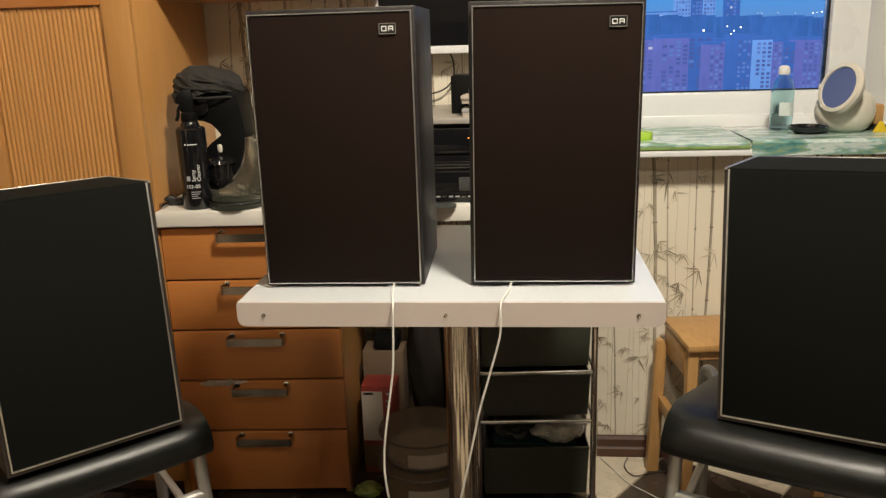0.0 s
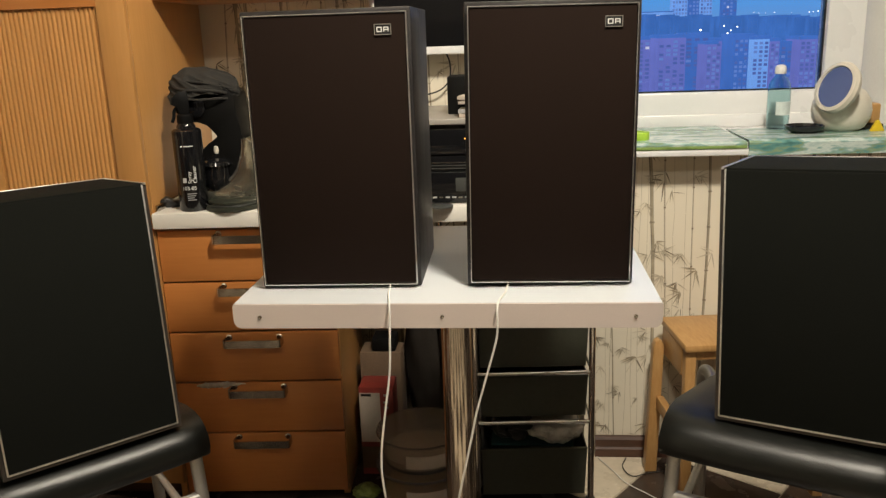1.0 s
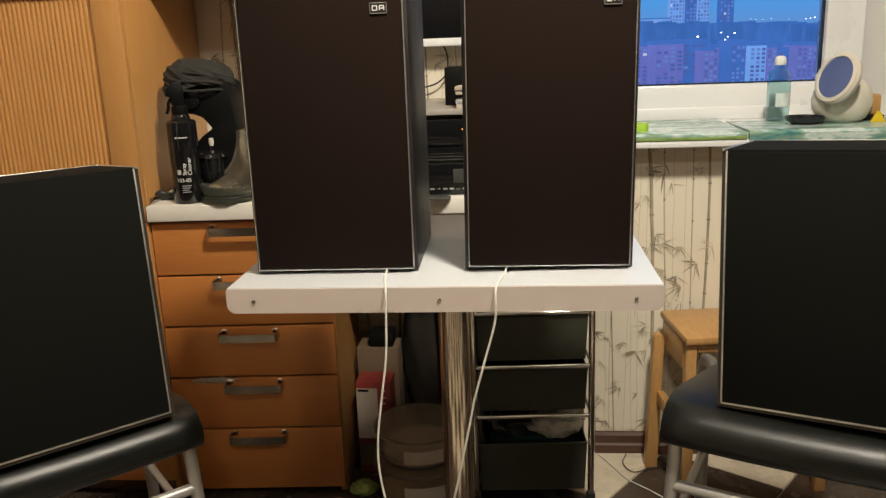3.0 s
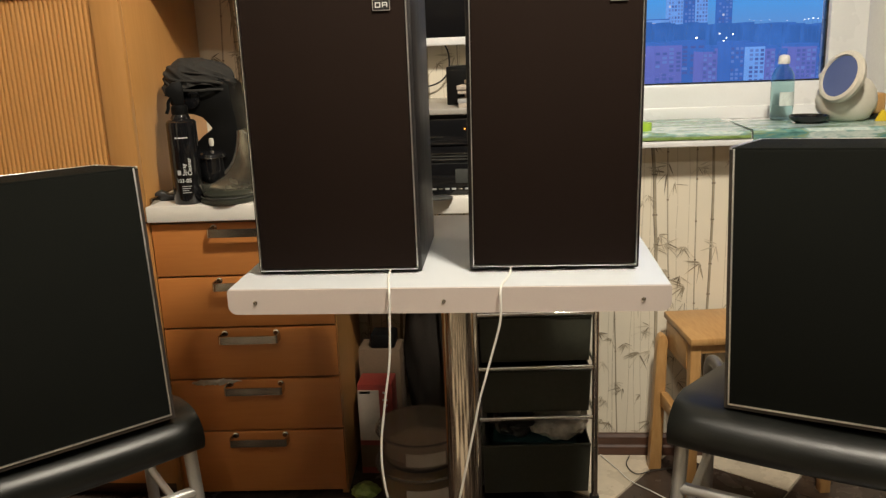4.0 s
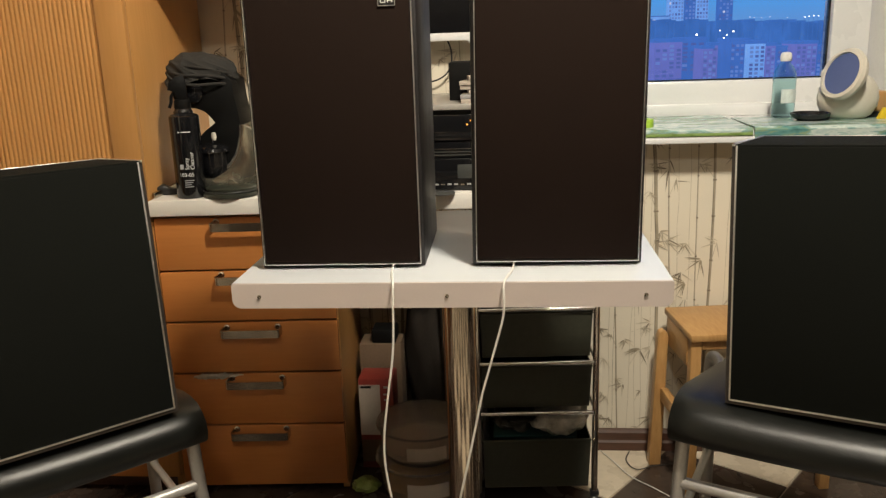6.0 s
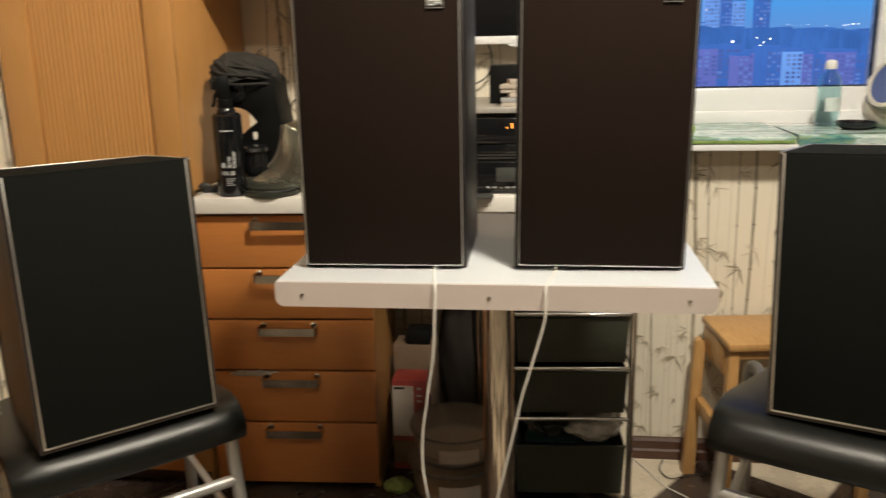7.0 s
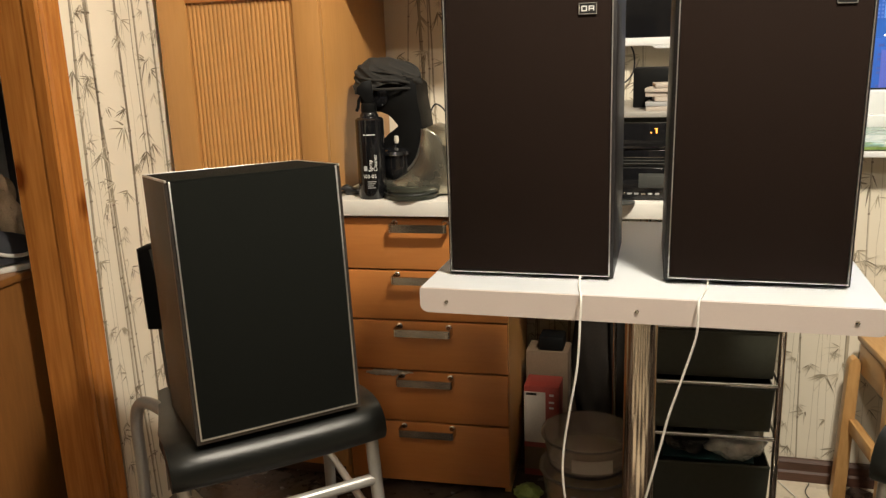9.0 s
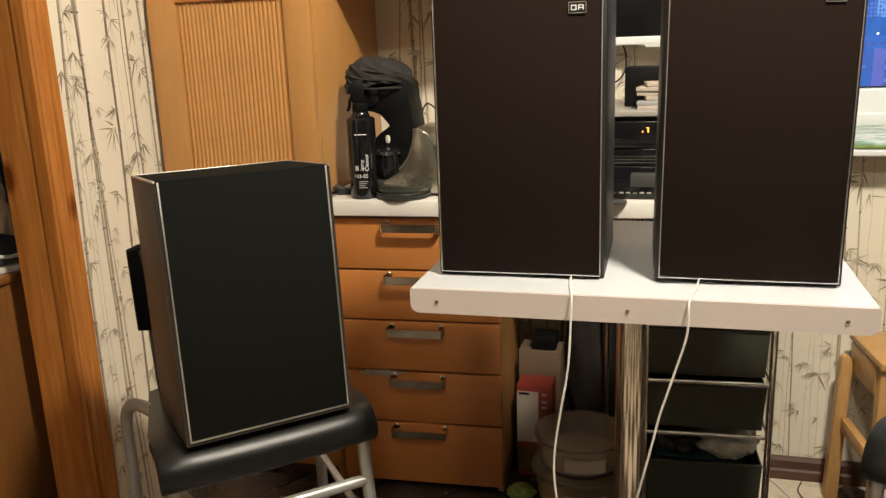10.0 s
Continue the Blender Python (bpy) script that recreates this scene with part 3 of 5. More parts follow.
spot_me.materials.append(C_SPOT)
for px, py, r in ((1240, 53, 1.5), (1280, 46, 0.9), (1287, 58, 1.2), (1303, 47, 1.1), (1292, 53, 0.9), (1330, 24, 0.45), (1338, 25, 0.4), (1425, 24, 0.7), (1432, 23, 0.6), (1440, 22, 0.8), (1448, 22, 0.6), (1350, 25, 0.35), (1365, 24, 0.4), (1395, 25, 0.35)):
    z_ = far_z(px, py, 600)
    o = thing("street_lamp", pose(far_x(px, 600), 600, -60), "tall mast with a bright lamp in the distant city", "street lamp", "city lights")
    part("mast", tube([(0, 0.6, 0), (0, 0.6, z_ + 60)], 0.12, 6), C_HAZE, o)
    head = new("lamp_head", spot_me)
    head.parent = o
    head.matrix_local = pose(0, 0, z_ + 60) @ Matrix.Diagonal((r * 0.48, r * 0.48, r * 0.38, 1))


# ---- table and loudspeakers ----
def table():
    t = thing("table", pose(0.0065, 1.121, 0), "white laminate table on one chrome pole", "table")
    w, r, low, high = 0.3185, 0.013, 0.765, 0.803
    arc = [(w - r + r * math.sin(radians(a)), low + r - r * math.cos(radians(a))) for a in range(0, 91, 15)]
    side = arc + [(w, high - 0.003), (w - 0.001, high - 0.001), (w - 0.003, high)]
    outline = side + [(-x, z) for x, z in side[::-1]]
    part("tabletop", moved(prism(outline, 0.496, "y"), Matrix.Translation((0, 0.004, 0))), M_WHITE, t)
    # front face in its own shade-toned colour
    band = prism([(x * 0.9985, z - (0.0006 if z > 0.79 else 0)) for x, z in outline], 0.004, "y")
    part("edge_band", band, M_EDGE_SHADE, t, "white front edge band with a pinkish shade painted in")
    for x in (-0.277, -0.0015, 0.2795):
        part("screw", moved(lathe([(0.0030, 0), (0.0030, 0.0016), (0.0022, 0.0020), (0.0008, 0.0012), (0, 0.0010)], 14), pose(x, 0.0002, 0.783, 90)), M_STEEL, t, "steel screw head")
    part("pole", lathe([(0.0285, 0.012), (0.0285, 0.765)], 40), M_POLE, t, "polished chrome pole").location = (-0.004, 0.285, 0)
    part("foot", lathe([(0.19, 0), (0.19, 0.006), (0.17, 0.012), (0.05, 0.018), (0.031, 0.03)], 40), M_CHROME, t).location = (-0.004, 0.285, 0)
    part("collar", lathe([(0.05, 0.757), (0.05, 0.765)], 32), M_STEEL, t).location = (-0.004, 0.285, 0)


table()


def text_mesh(body, size, material, parent, m, extrude=0.0):
    cu = bpy.data.curves.new("text", "FONT")
    cu.body, cu.size, cu.extrude = body, size, extrude
    tmp = bpy.data.objects.new("text", cu)
    scene.collection.objects.link(tmp)
    me = bpy.data.meshes.new_from_object(tmp.evaluated_get(bpy.context.evaluated_depsgraph_get()))
    bpy.data.objects.remove(tmp)
    me.materials.clear()
    me.materials.append(material)
    ob = new("lettering", me)
    ob.parent = parent
    ob.matrix_local = m
    return ob


def table_speaker(m):
    w, h, d = 0.2535, 0.4232, 0.228
    s = thing("loudspeaker", m, "black loudspeaker with brown cloth grille standing on the white table", "loudspeaker", "loudspeakers on the table")
    part("cabinet", box(-w / 2, w / 2, 0, d, 0, h, 0.0025), M_BLACKVINYL, s)
    part("grille", moved(box(-0.1195, 0.1195, -0.010, 0, 0.0085, h - 0.0085, 0.003), Matrix.Identity(4)), M_GRILLE_BR, s, "dark brown cloth grille")
    fr = ring_frame(0.2424, h - 0.0125, 0.0013, -0.0112, -0.002)
    moved(fr, Matrix.Translation((0, 0, 0.00625)))
    part("trim_frame", fr, M_SILVER, s, "thin silver trim")
    bd = pose(0.0865, 0, h - 0.0315) @ Matrix.Diagonal((0.88, 1, 0.88, 1))
    b = part("badge", moved(prism(rounded(0.0285, 0.0175, 0.002, 3), 0.0012, "y"), bd @ Matrix.Translation((0, -0.0114, 0))), M_BLACKPL, s, "small silver-edged badge")
    part("badge_rim", join(*[moved(prism(rounded(a_, c_, 0.0004, 2), 0.0006, "y"), bd @ Matrix.Translation((ox, -0.0119, oz))) for a_, c_, ox, oz in ((0.0285, 0.0012, 0, 0.0082), (0.0285, 0.0012, 0, -0.0082), (0.0012, 0.0175, 0.0136, 0), (0.0012, 0.0175, -0.0136, 0))]), M_SILVER, b)
    blocks = [(0.0016, 0.0075, -0.0092, 0), (0.0016, 0.0075, -0.0020, 0), (0.0088, 0.0016, -0.0056, 0.0034), (0.0088, 0.0016, -0.0056, -0.0034),
              (0.0016, 0.0075, 0.0022, 0), (0.0080, 0.0016, 0.0056, 0.0034), (0.0016, 0.0075, 0.0092, 0), (0.0060, 0.0015, 0.0056, -0.0004)]
    part("badge_mark", join(*[moved(prism(rounded(a_, c_, 0.0005, 2), 0.0006, "y"), bd @ Matrix.Translation((ox, -0.0120, oz))) for a_, c_, ox, oz in blocks]), M_LABEL, b)
    return s


table_speaker(pose(-0.1604, 1.2059, 0.8035, 0, 0, 0.64))
table_speaker(pose(0.1655, 1.2093, 0.8046, 0, 0.6, 1.9))


def chair_speaker(m, label):
    w, h, d = 0.2757, 0.4124, 0.2148
    s = thing("loudspeaker", m, label, "loudspeaker", "loudspeakers on the chairs")
    part("cabinet", box(-w / 2, w / 2, 0.014, d, 0, h, 0.002), M_BRONZE, s, "bronze-grey cabinet")
    part("grille", box(-w / 2 + 0.0075, w / 2 - 0.0075, 0.002, 0.016, 0.0075, h - 0.002, 0.002), M_GRILLE_BK, s, "black cloth grille")
    part("top_cover", box(-w / 2 + 0.004, w / 2 - 0.004, 0.004, d - 0.004, h - 0.004, h + 0.0015, 0.001), M_GRILLE_BK, s, "black cloth top")
    fr = ring_frame(w, h, 0.0075, 0.0035, 0.015)
    bmesh.ops.delete(fr, geom=[f for f in fr.faces if f.calc_center_median().z > h - 0.0078], context="FACES")
    part("front_frame", fr, M_DKFRAME, s, "dark bronze front frame")
    for x in (-w / 2 + 0.0070, w / 2 - 0.0070):
        part("trim_strip", box(x - 0.0013, x + 0.0013, 0.0005, 0.004, 0.0065, h, 0.0004), M_SILVER, s, "thin silver strip")
    part("trim_strip", box(-w / 2 + 0.007, w / 2 - 0.007, 0.0005, 0.004, 0.0060, 0.0088, 0.0004), M_SILVER, s, "thin silver strip")
    for x in (-w / 2 + 0.0018, w / 2 - 0.0018):
        part("top_edge", box(x - 0.0018, x + 0.0018, 0.002, d, h - 0.001, h + 0.0025, 0.0005), M_SILVER, s, "thin silver edge")
    part("top_edge", box(-w / 2, w / 2, d - 0.0035, d, h - 0.001, h + 0.0025, 0.0005), M_SILVER, s, "thin silver edge")
    return s


chair_speaker(pose(-0.5509, 1.1113, 0.5589, -4.40, 0.13, 43.89), "black loudspeaker with silver trim on a black chair")
chair_speaker(pose(0.5578, 1.1856, 0.5625, -3.07, -2.2, -27.58), "black loudspeaker with silver trim on a black chair seat")


def cable(name, ctrl, r, material, label):
    return tagged(part(name, tube(curve_pts(ctrl, 8), r, 8), material), label, "cable")


cable("speaker_cable", [(-0.082, 1.205, 0.809), (-0.080, 1.165, 0.8055), (-0.074, 1.128, 0.806), (-0.0712, 1.112, 0.798), (-0.0720, 1.1095, 0.77), (-0.0755, 1.108, 0.70), (-0.087, 1.108, 0.625), (-0.0955, 1.110, 0.56), (-0.0945, 1.112, 0.50), (-0.080, 1.118, 0.40), (-0.05, 1.13, 0.2), (-0.02, 1.16, 0.03), (0.02, 1.22, 0.004), (0.1, 1.3, 0.004)], 0.0017, M_WCABLE, "thin white loudspeaker cable hanging from the table")
cable("speaker_cable", [(0.102, 1.208, 0.809), (0.098, 1.17, 0.8055), (0.089, 1.125, 0.806), (0.0865, 1.112, 0.798), (0.0868, 1.1095, 0.778), (0.0856, 1.110, 0.757), (0.0805, 1.1105, 0.734), (0.0728, 1.111, 0.706), (0.0615, 1.112, 0.665), (0.052, 1.113, 0.63), (0.043, 1.115, 0.585), (0.026, 1.118, 0.505), (0.012, 1.124, 0.44), (-0.002, 1.14, 0.35), (-0.008, 1.16, 0.2), (0.01, 1.19, 0.03), (0.05, 1.25, 0.004), (0.12, 1.3, 0.004)], 0.0017, M_WCABLE, "thin white loudspeaker cable hanging from the table")


# ---- chairs ----
def chair(m, label):
    c = thing("chair", m, label, "chair", "black chairs")
    prof = [(0.330, 0.538), (0.26, 0.541), (0.20, 0.545), (0.10, 0.5520), (0.060, 0.5535), (0.034, 0.5500), (0.014, 0.5400), (0.001, 0.5260), (-0.003, 0.5090), (0.001, 0.4940), (0.009, 0.4870), (0.019, 0.4900), (0.026, 0.5040), (0.035, 0.5200), (0.055, 0.5300), (0.10, 0.5320), (0.20, 0.5280), (0.330, 0.5230)]
    bm = bmesh.new()
    nu, rows = 22, []
    for i in range(nu + 1):
        u = -1 + 2 * i / nu
        half = 0.182
        edge = abs(u) ** 10
        row = []
        for y, z in prof:
            wid = half * (1.0 - 0.24 * max(0.0, (y - 0.1) / 0.27))
            row.append(bm.verts.new((u * wid, y + 0.012 * edge * (1 - min(1, max(0, y) / 0.2)), z - 0.006 * edge - 0.004 * (1 - u * u))))
        rows.append(row)
    n = len(prof)
    for a, b in zip(rows, rows[1:]):
        for k in range(n):
            bm.faces.new((a[k], a[(k + 1) % n], b[(k + 1) % n], b[k]))
    bm.faces.new(rows[0])
    bm.faces.new(rows[-1])
    bmesh.ops.recalc_face_normals(bm, faces=bm.faces[:])
    part("seat", bm, M_SEAT, c, "black moulded seat with a rolled front edge")
    for s in (-1, 1):
        part("leg", tube(curve_pts([(s * 0.144, 0.13, 0.522), (s * 0.157, 0.055, 0.516), (s * 0.161, 0.035, 0.49), (s * 0.165, 0.030, 0.40), (s * 0.182, 0.005, 0.0)], 6), 0.0115, 12), M_GREYTUBE, c)
        part("leg", tube(curve_pts([(s * 0.140, 0.22, 0.520), (s * 0.162, 0.280, 0.526), (s * 0.182, 0.312, 0.520), (s * 0.190, 0.338, 0.47), (s * 0.189, 0.356, 0.35), (s * 0.198, 0.378, 0.0)], 6), 0.0115, 12), M_GREYTUBE, c)
        part("back_post", tube(curve_pts([(s * 0.114, 0.28, 0.522), (s * 0.119, 0.320, 0.537), (s * 0.120, 0.335, 0.60), (s * 0.121, 0.346, 0.70), (s * 0.121, 0.354, 0.80)], 6), 0.0095, 10), M_DARKGREY, c)
    part("crossbar", tube([(-0.164, 0.030, 0.402), (0.164, 0.030, 0.402)], 0.0105, 12), M_GREYTUBE, c)
    part("side_rail", tube([(-0.169, 0.024, 0.30), (-0.190, 0.360, 0.30)], 0.008, 10), M_GREYTUBE, c)
    part("side_rail", tube([(0.169, 0.024, 0.30), (0.190, 0.360, 0.30)], 0.008, 10), M_GREYTUBE, c)
    pad, rings = bmesh.new(), []
    for k in range(15):
        u = -1 + 2 * k / 14
        inset = 0.010 * abs(u) ** 14
        rings.append([pad.verts.new((u * 0.149, 0.366 - 0.026 * u * u + a + b * 0.17, 0.730 + b)) for a, b in rounded(0.022 - inset, 0.158 - inset, 0.0055, 3)])
    for r0, r1 in zip(rings, rings[1:]):
        for k in range(len(r0)):
            pad.faces.new((r0[k], r0[(k + 1) % len(r0)], r1[(k + 1) % len(r0)], r1[k]))
    pad.faces.new(rings[0])
    pad.faces.new(rings[-1])
    bmesh.ops.recalc_face_normals(pad, faces=pad.faces[:])
    part("backrest", pad, M_DULLBK, c, "black curved backrest pad")
    return c


chair(pose(-0.5445, 1.1035, 0.0045, 0, 0, 43.65), "black chair with grey tube legs under a loudspeaker")
chair(pose(0.5080, 1.1670, 0.0045, 0, 0, -26), "black chair with grey tube legs before a wooden stool")


# ---- tall cabinet, drawers, counter ----
def bow_handle(parent, x, z, y, w=0.148):
    """A flat steel strap bent back to the drawer at both ends."""
    h = thing_part("handle", parent, "brushed steel bow handle")
    t, r, dp = 0.0035, 0.009, 0.034
    outer = [(w / 2 - r + r * math.sin(radians(a)), -dp + r - r * math.cos(radians(a))) for a in range(0, 91, 18)] + [(w / 2, 0)]
    inner = [(w / 2 - t, 0)] + [(w / 2 - r + (r - t) * math.sin(radians(a)), -dp + r - (r - t) * math.cos(radians(a))) for a in range(90, -1, -18)]
    bow = prism(outer + inner + [(-p, q) for p, q in inner[::-1]] + [(-p, q) for p, q in outer[::-1]], 0.020)
    part("bar", moved(bow, Matrix.Translation((x, y, z - 0.010))), M_STEEL, h)
    for s in (-1, 1):
        part("rosette", moved(lathe([(0.0085, 0), (0.0085, 0.002), (0.0068, 0.004), (0.0055, 0.005)], 16), pose(x + s * (w / 2 - 0.010), y, z + 0.008, 90)), M_CHROME, h)


def thing_part(name, parent, label=""):
    ob = new(name)
    ob.parent = parent
    ob.empty_display_size = 0.02
    if label:
        ob["label"] = label
    return ob


def drawer_unit():
    u = thing("drawer_unit", Matrix.Translation((-0.5525, 1.89, 0)) @ Matrix.Rotation(radians(3.2), 4, "Z") @ Matrix.Translation((0.5525, -1.89, 0)), "orange beech kitchen drawer unit with five drawers", "drawer unit")
    x0, x1, y = -0.768, -0.337, 1.89
    part("carcass", join(box(x0, x0 + 0.016, y + 0.019, 2.29, 0.0, 0.747), box(x1 - 0.016, x1, y + 0.019, 2.29, 0.0, 0.747), box(x0 + 0.016, x1 - 0.016, 2.27, 2.29, 0, 0.747), box(x0 + 0.016, x1 - 0.016, y + 0.03, 2.27, 0.730, 0.747)), M_BEECH, u, smooth=False)
    part("plinth", box(x0 + 0.016, x1 - 0.016, y + 0.05, y + 0.066, 0, 0.017), M_BASEB, u, "dark plinth")
    zs = (0.742, 0.606, 0.473, 0.336, 0.193, 0.018)
    hz = (0.720, 0.587, 0.450, 0.314, 0.173)
    for k in range(5):
        dr = part("drawer", box(x0 + 0.001, x1 - 0.001, y, y + 0.018, zs[k + 1] + 0.0025, zs[k] - 0.0025, 0.002), M_BEECH_H, u, "beech-veneered drawer front")
        bow_handle(dr, -0.551, hz[k], y)
    rng = random.Random(12)
    tape, rows = bmesh.new(), []
    for k in range(23):
        q = k / 22
        mid, hgt = 0.3275 + 0.004 * q + rng.uniform(-0.0015, 0.0015), (0.0075 + rng.uniform(-0.002, 0.002)) * min(1.0, 3 * q + 0.3, 2.2 * (1 - q) + 0.12)
        rows.append([tape.verts.new((-0.712 + 0.128 * q, y - 0.0012 - rng.uniform(0, 0.003) * (1 - (2 * e - 1) ** 2), mid + hgt * (2 * e - 1))) for e in (0, 0.25, 0.5, 0.75, 1)])
    for r0, r1 in zip(rows, rows[1:]):
        for e in range(4):
            tape.faces.new((r0[e], r1[e], r1[e + 1], r0[e + 1]))
    bmesh.ops.solidify(tape, geom=tape.faces[:], thickness=0.0005)
    bmesh.ops.recalc_face_normals(tape, faces=tape.faces[:])
    part("tape", tape, M_TAPE, u, "strip of crumpled clear tape")


drawer_unit()


def countertop():
    c = thing("countertop", Matrix.Identity(4), "white laminate worktop on the drawer unit", "countertop")
    part("slab", moved(prism([(-0.766, 1.857), (0.30, 1.913), (0.30, 2.328), (-0.766, 2.328)], 0.039, "z", 0.003), Matrix.Translation((0, 0, 0.748))), M_COUNTER, c)
    part("upstand", box(-0.766, -0.756, 1.885, 2.325, 0.7875, 0.802, 0.002), M_STEEL, c, "thin metal edging strip")
    part("grommet", lathe([(0.031, 0.787), (0.031, 0.7895), (0.026, 0.7905), (0.0, 0.7905)], 28), M_DARKGREY, c, "dark round cable grommet").location = (-0.066, 1.893, 0)
    part("support_leg", lathe([(0.012, 0), (0.012, 0.004), (0.0052, 0.007), (0.0052, 0.7475)], 14), M_POLE, c, "thin chrome support leg").location = (-0.088, 2.085, 0)


countertop()


def tall_cabinet():
    c = thing("tall_cabinet", Matrix.Identity(4), "tall orange beech cupboard with a reeded door", "cabinet")
    x0, x1, y = -1.206, -0.770, 1.862
    part("side_panel", box(x1 - 0.018, x1, y + 0.019, 2.325, 0, 2.2, 0.001), M_BEECH, c)
    part("side_panel", box(x0, x0 + 0.018, y + 0.019, 2.325, 0, 2.2, 0.001), M_BEECH, c)
    part("back", box(x0 + 0.018, x1 - 0.018, 2.30, 2.32, 0.0, 2.2), M_BEECH, c)
    part("plinth", box(x0 + 0.018, x1 - 0.018, y + 0.05, y + 0.066, 0, 0.05), M_BASEB, c)
    for z0, z1, label in ((0.752, 2.18, "reeded upper door"), (0.055, 0.746, "panelled lower door")):
        px0, px1, pz0, pz1 = -1.125, -0.838, z0 + 0.062, (1.272 if z0 > 0.5 else z1 - 0.062)
        d = thing_part("door", c, label)
        part("stile", box(x0 + 0.001, px0, y, y + 0.019, z0, z1, 0.002), M_BEECH, d)
        part("stile", box(px1, x1 - 0.001, y, y + 0.019, z0, z1, 0.002), M_BEECH, d)
        part("rail", box(px0, px1, y + 0.0003, y + 0.0187, z0, pz0, 0.001), M_BEECH_H, d)
        part("rail", box(px0, px1, y + 0.0003, y + 0.0187, pz1, z1, 0.001), M_BEECH_H, d)
        part("panel", box(px0, px1, y + 0.011, y + 0.016, pz0, pz1), M_BEECH, d)
        if z0 > 0.5:
            n = 25
            p = (px1 - px0) / n
            prof = [(p * 0.5 * 0.80 * math.cos(radians(a)), -0.0033 * math.sin(radians(a))) for a in range(0, 181, 30)]
            b_ = prism(prof + [(-p * 0.40, 0.001), (p * 0.40, 0.001)], pz1 - pz0)
            me = bpy.data.meshes.new("reed")
            b_.to_mesh(me)
            b_.free()
            me.materials.append(M_BEECH)
            for k in range(n):
                o = new("reed", me)
                o.parent = d
                o.location = (px0 + p * (k + 0.5), y + 0.0108, pz0)
    return c


tall_cabinet()

# wall cupboard above the worktop, which shades the wall below it
up = thing("wall_cupboard", Matrix.Identity(4), "orange beech wall cupboard above the worktop", "cabinet")
part("carcass", box(-0.766, -0.25, 2.03, 2.328, 1.285, 2.18, 0.002), M_BEECH, up)
part("door", box(-0.765, -0.251, 2.010, 2.0285, 1.287, 2.178, 0.002), M_BEECH, up)


# ---- things on the worktop ----
def wrapped(body, size, u, z, turn, r, parent):
    """Lettering that follows the round of a bottle: u along the girth, z its height."""
    ob = text_mesh(body, size, M_LABEL, parent, Matrix.Identity(4))
    c, s = math.cos(radians(turn)), math.sin(radians(turn))
    for v in ob.data.vertices:
        a, b = u + v.co.x * c - v.co.y * s, z + v.co.x * s + v.co.y * c
        v.co = Vector((r * math.sin(a / r), -r * math.cos(a / r), b))
    return ob


def spray_bottle():
    b = thing("spray_bottle", pose(-0.675, 1.908, 0.787, 0, 0, 20), "black spray cleaner bottle with white lettering on the worktop", "bottle")
    part("body", lathe([(0.033, 0), (0.035, 0.003), (0.035, 0.190), (0.0345, 0.194), (0.030, 0.198), (0.0225, 0.200), (0.0225, 0.204), (0.0180, 0.212)], 36), M_GLOSSBK, b)
    part("collar", lathe([(0.0185, 0.2115), (0.0195, 0.214), (0.0185, 0.230), (0.0155, 0.233)], 24), M_DULLBK, b)
    part("sprayer_head", prism([(-0.027, 0.272), (-0.028, 0.256), (-0.017, 0.251), (-0.011, 0.2335), (0.012, 0.2335), (0.013, 0.262), (0.009, 0.288), (-0.010, 0.286)], 0.020, "y", 0.0018), M_DULLBK, b).location.y = -0.010
    part("trigger", tube(curve_pts([(-0.016, 0, 0.250), (-0.023, 0, 0.240), (-0.025, 0, 0.226), (-0.030, 0, 0.214)], 5), [0.004] * 16, 8), M_DULLBK, b)
    wrapped("Spray", 0.0130, 0.001, 0.070, 90, 0.0354, b)
    wrapped("Cleaner", 0.0130, 0.0135, 0.070, 90, 0.0354, b)
    wrapped("103-05", 0.0125, -0.024, 0.054, 0, 0.0354, b)
    for w, z in ((0.022, 0.044), (0.019, 0.039), (0.015, 0.034), (0.020, 0.029)):
        part("label_bar", box(-0.012, -0.012 + w, -0.0362, -0.0345, z, z + 0.0014), M_LABELDIM, b)
    part("label_bar", box(-0.010, 0.012, -0.0360, -0.0340, 0.158, 0.1600), M_LABEL, b)
    part("label_bar", box(-0.0165, -0.0130, -0.0335, -0.0310, 0.1575, 0.1605), M_LABEL, b)
    part("label_patch", box(-0.0190, -0.0110, -0.0335, -0.0300, 0.072, 0.083), M_LABELDIM, b)


spray_bottle()


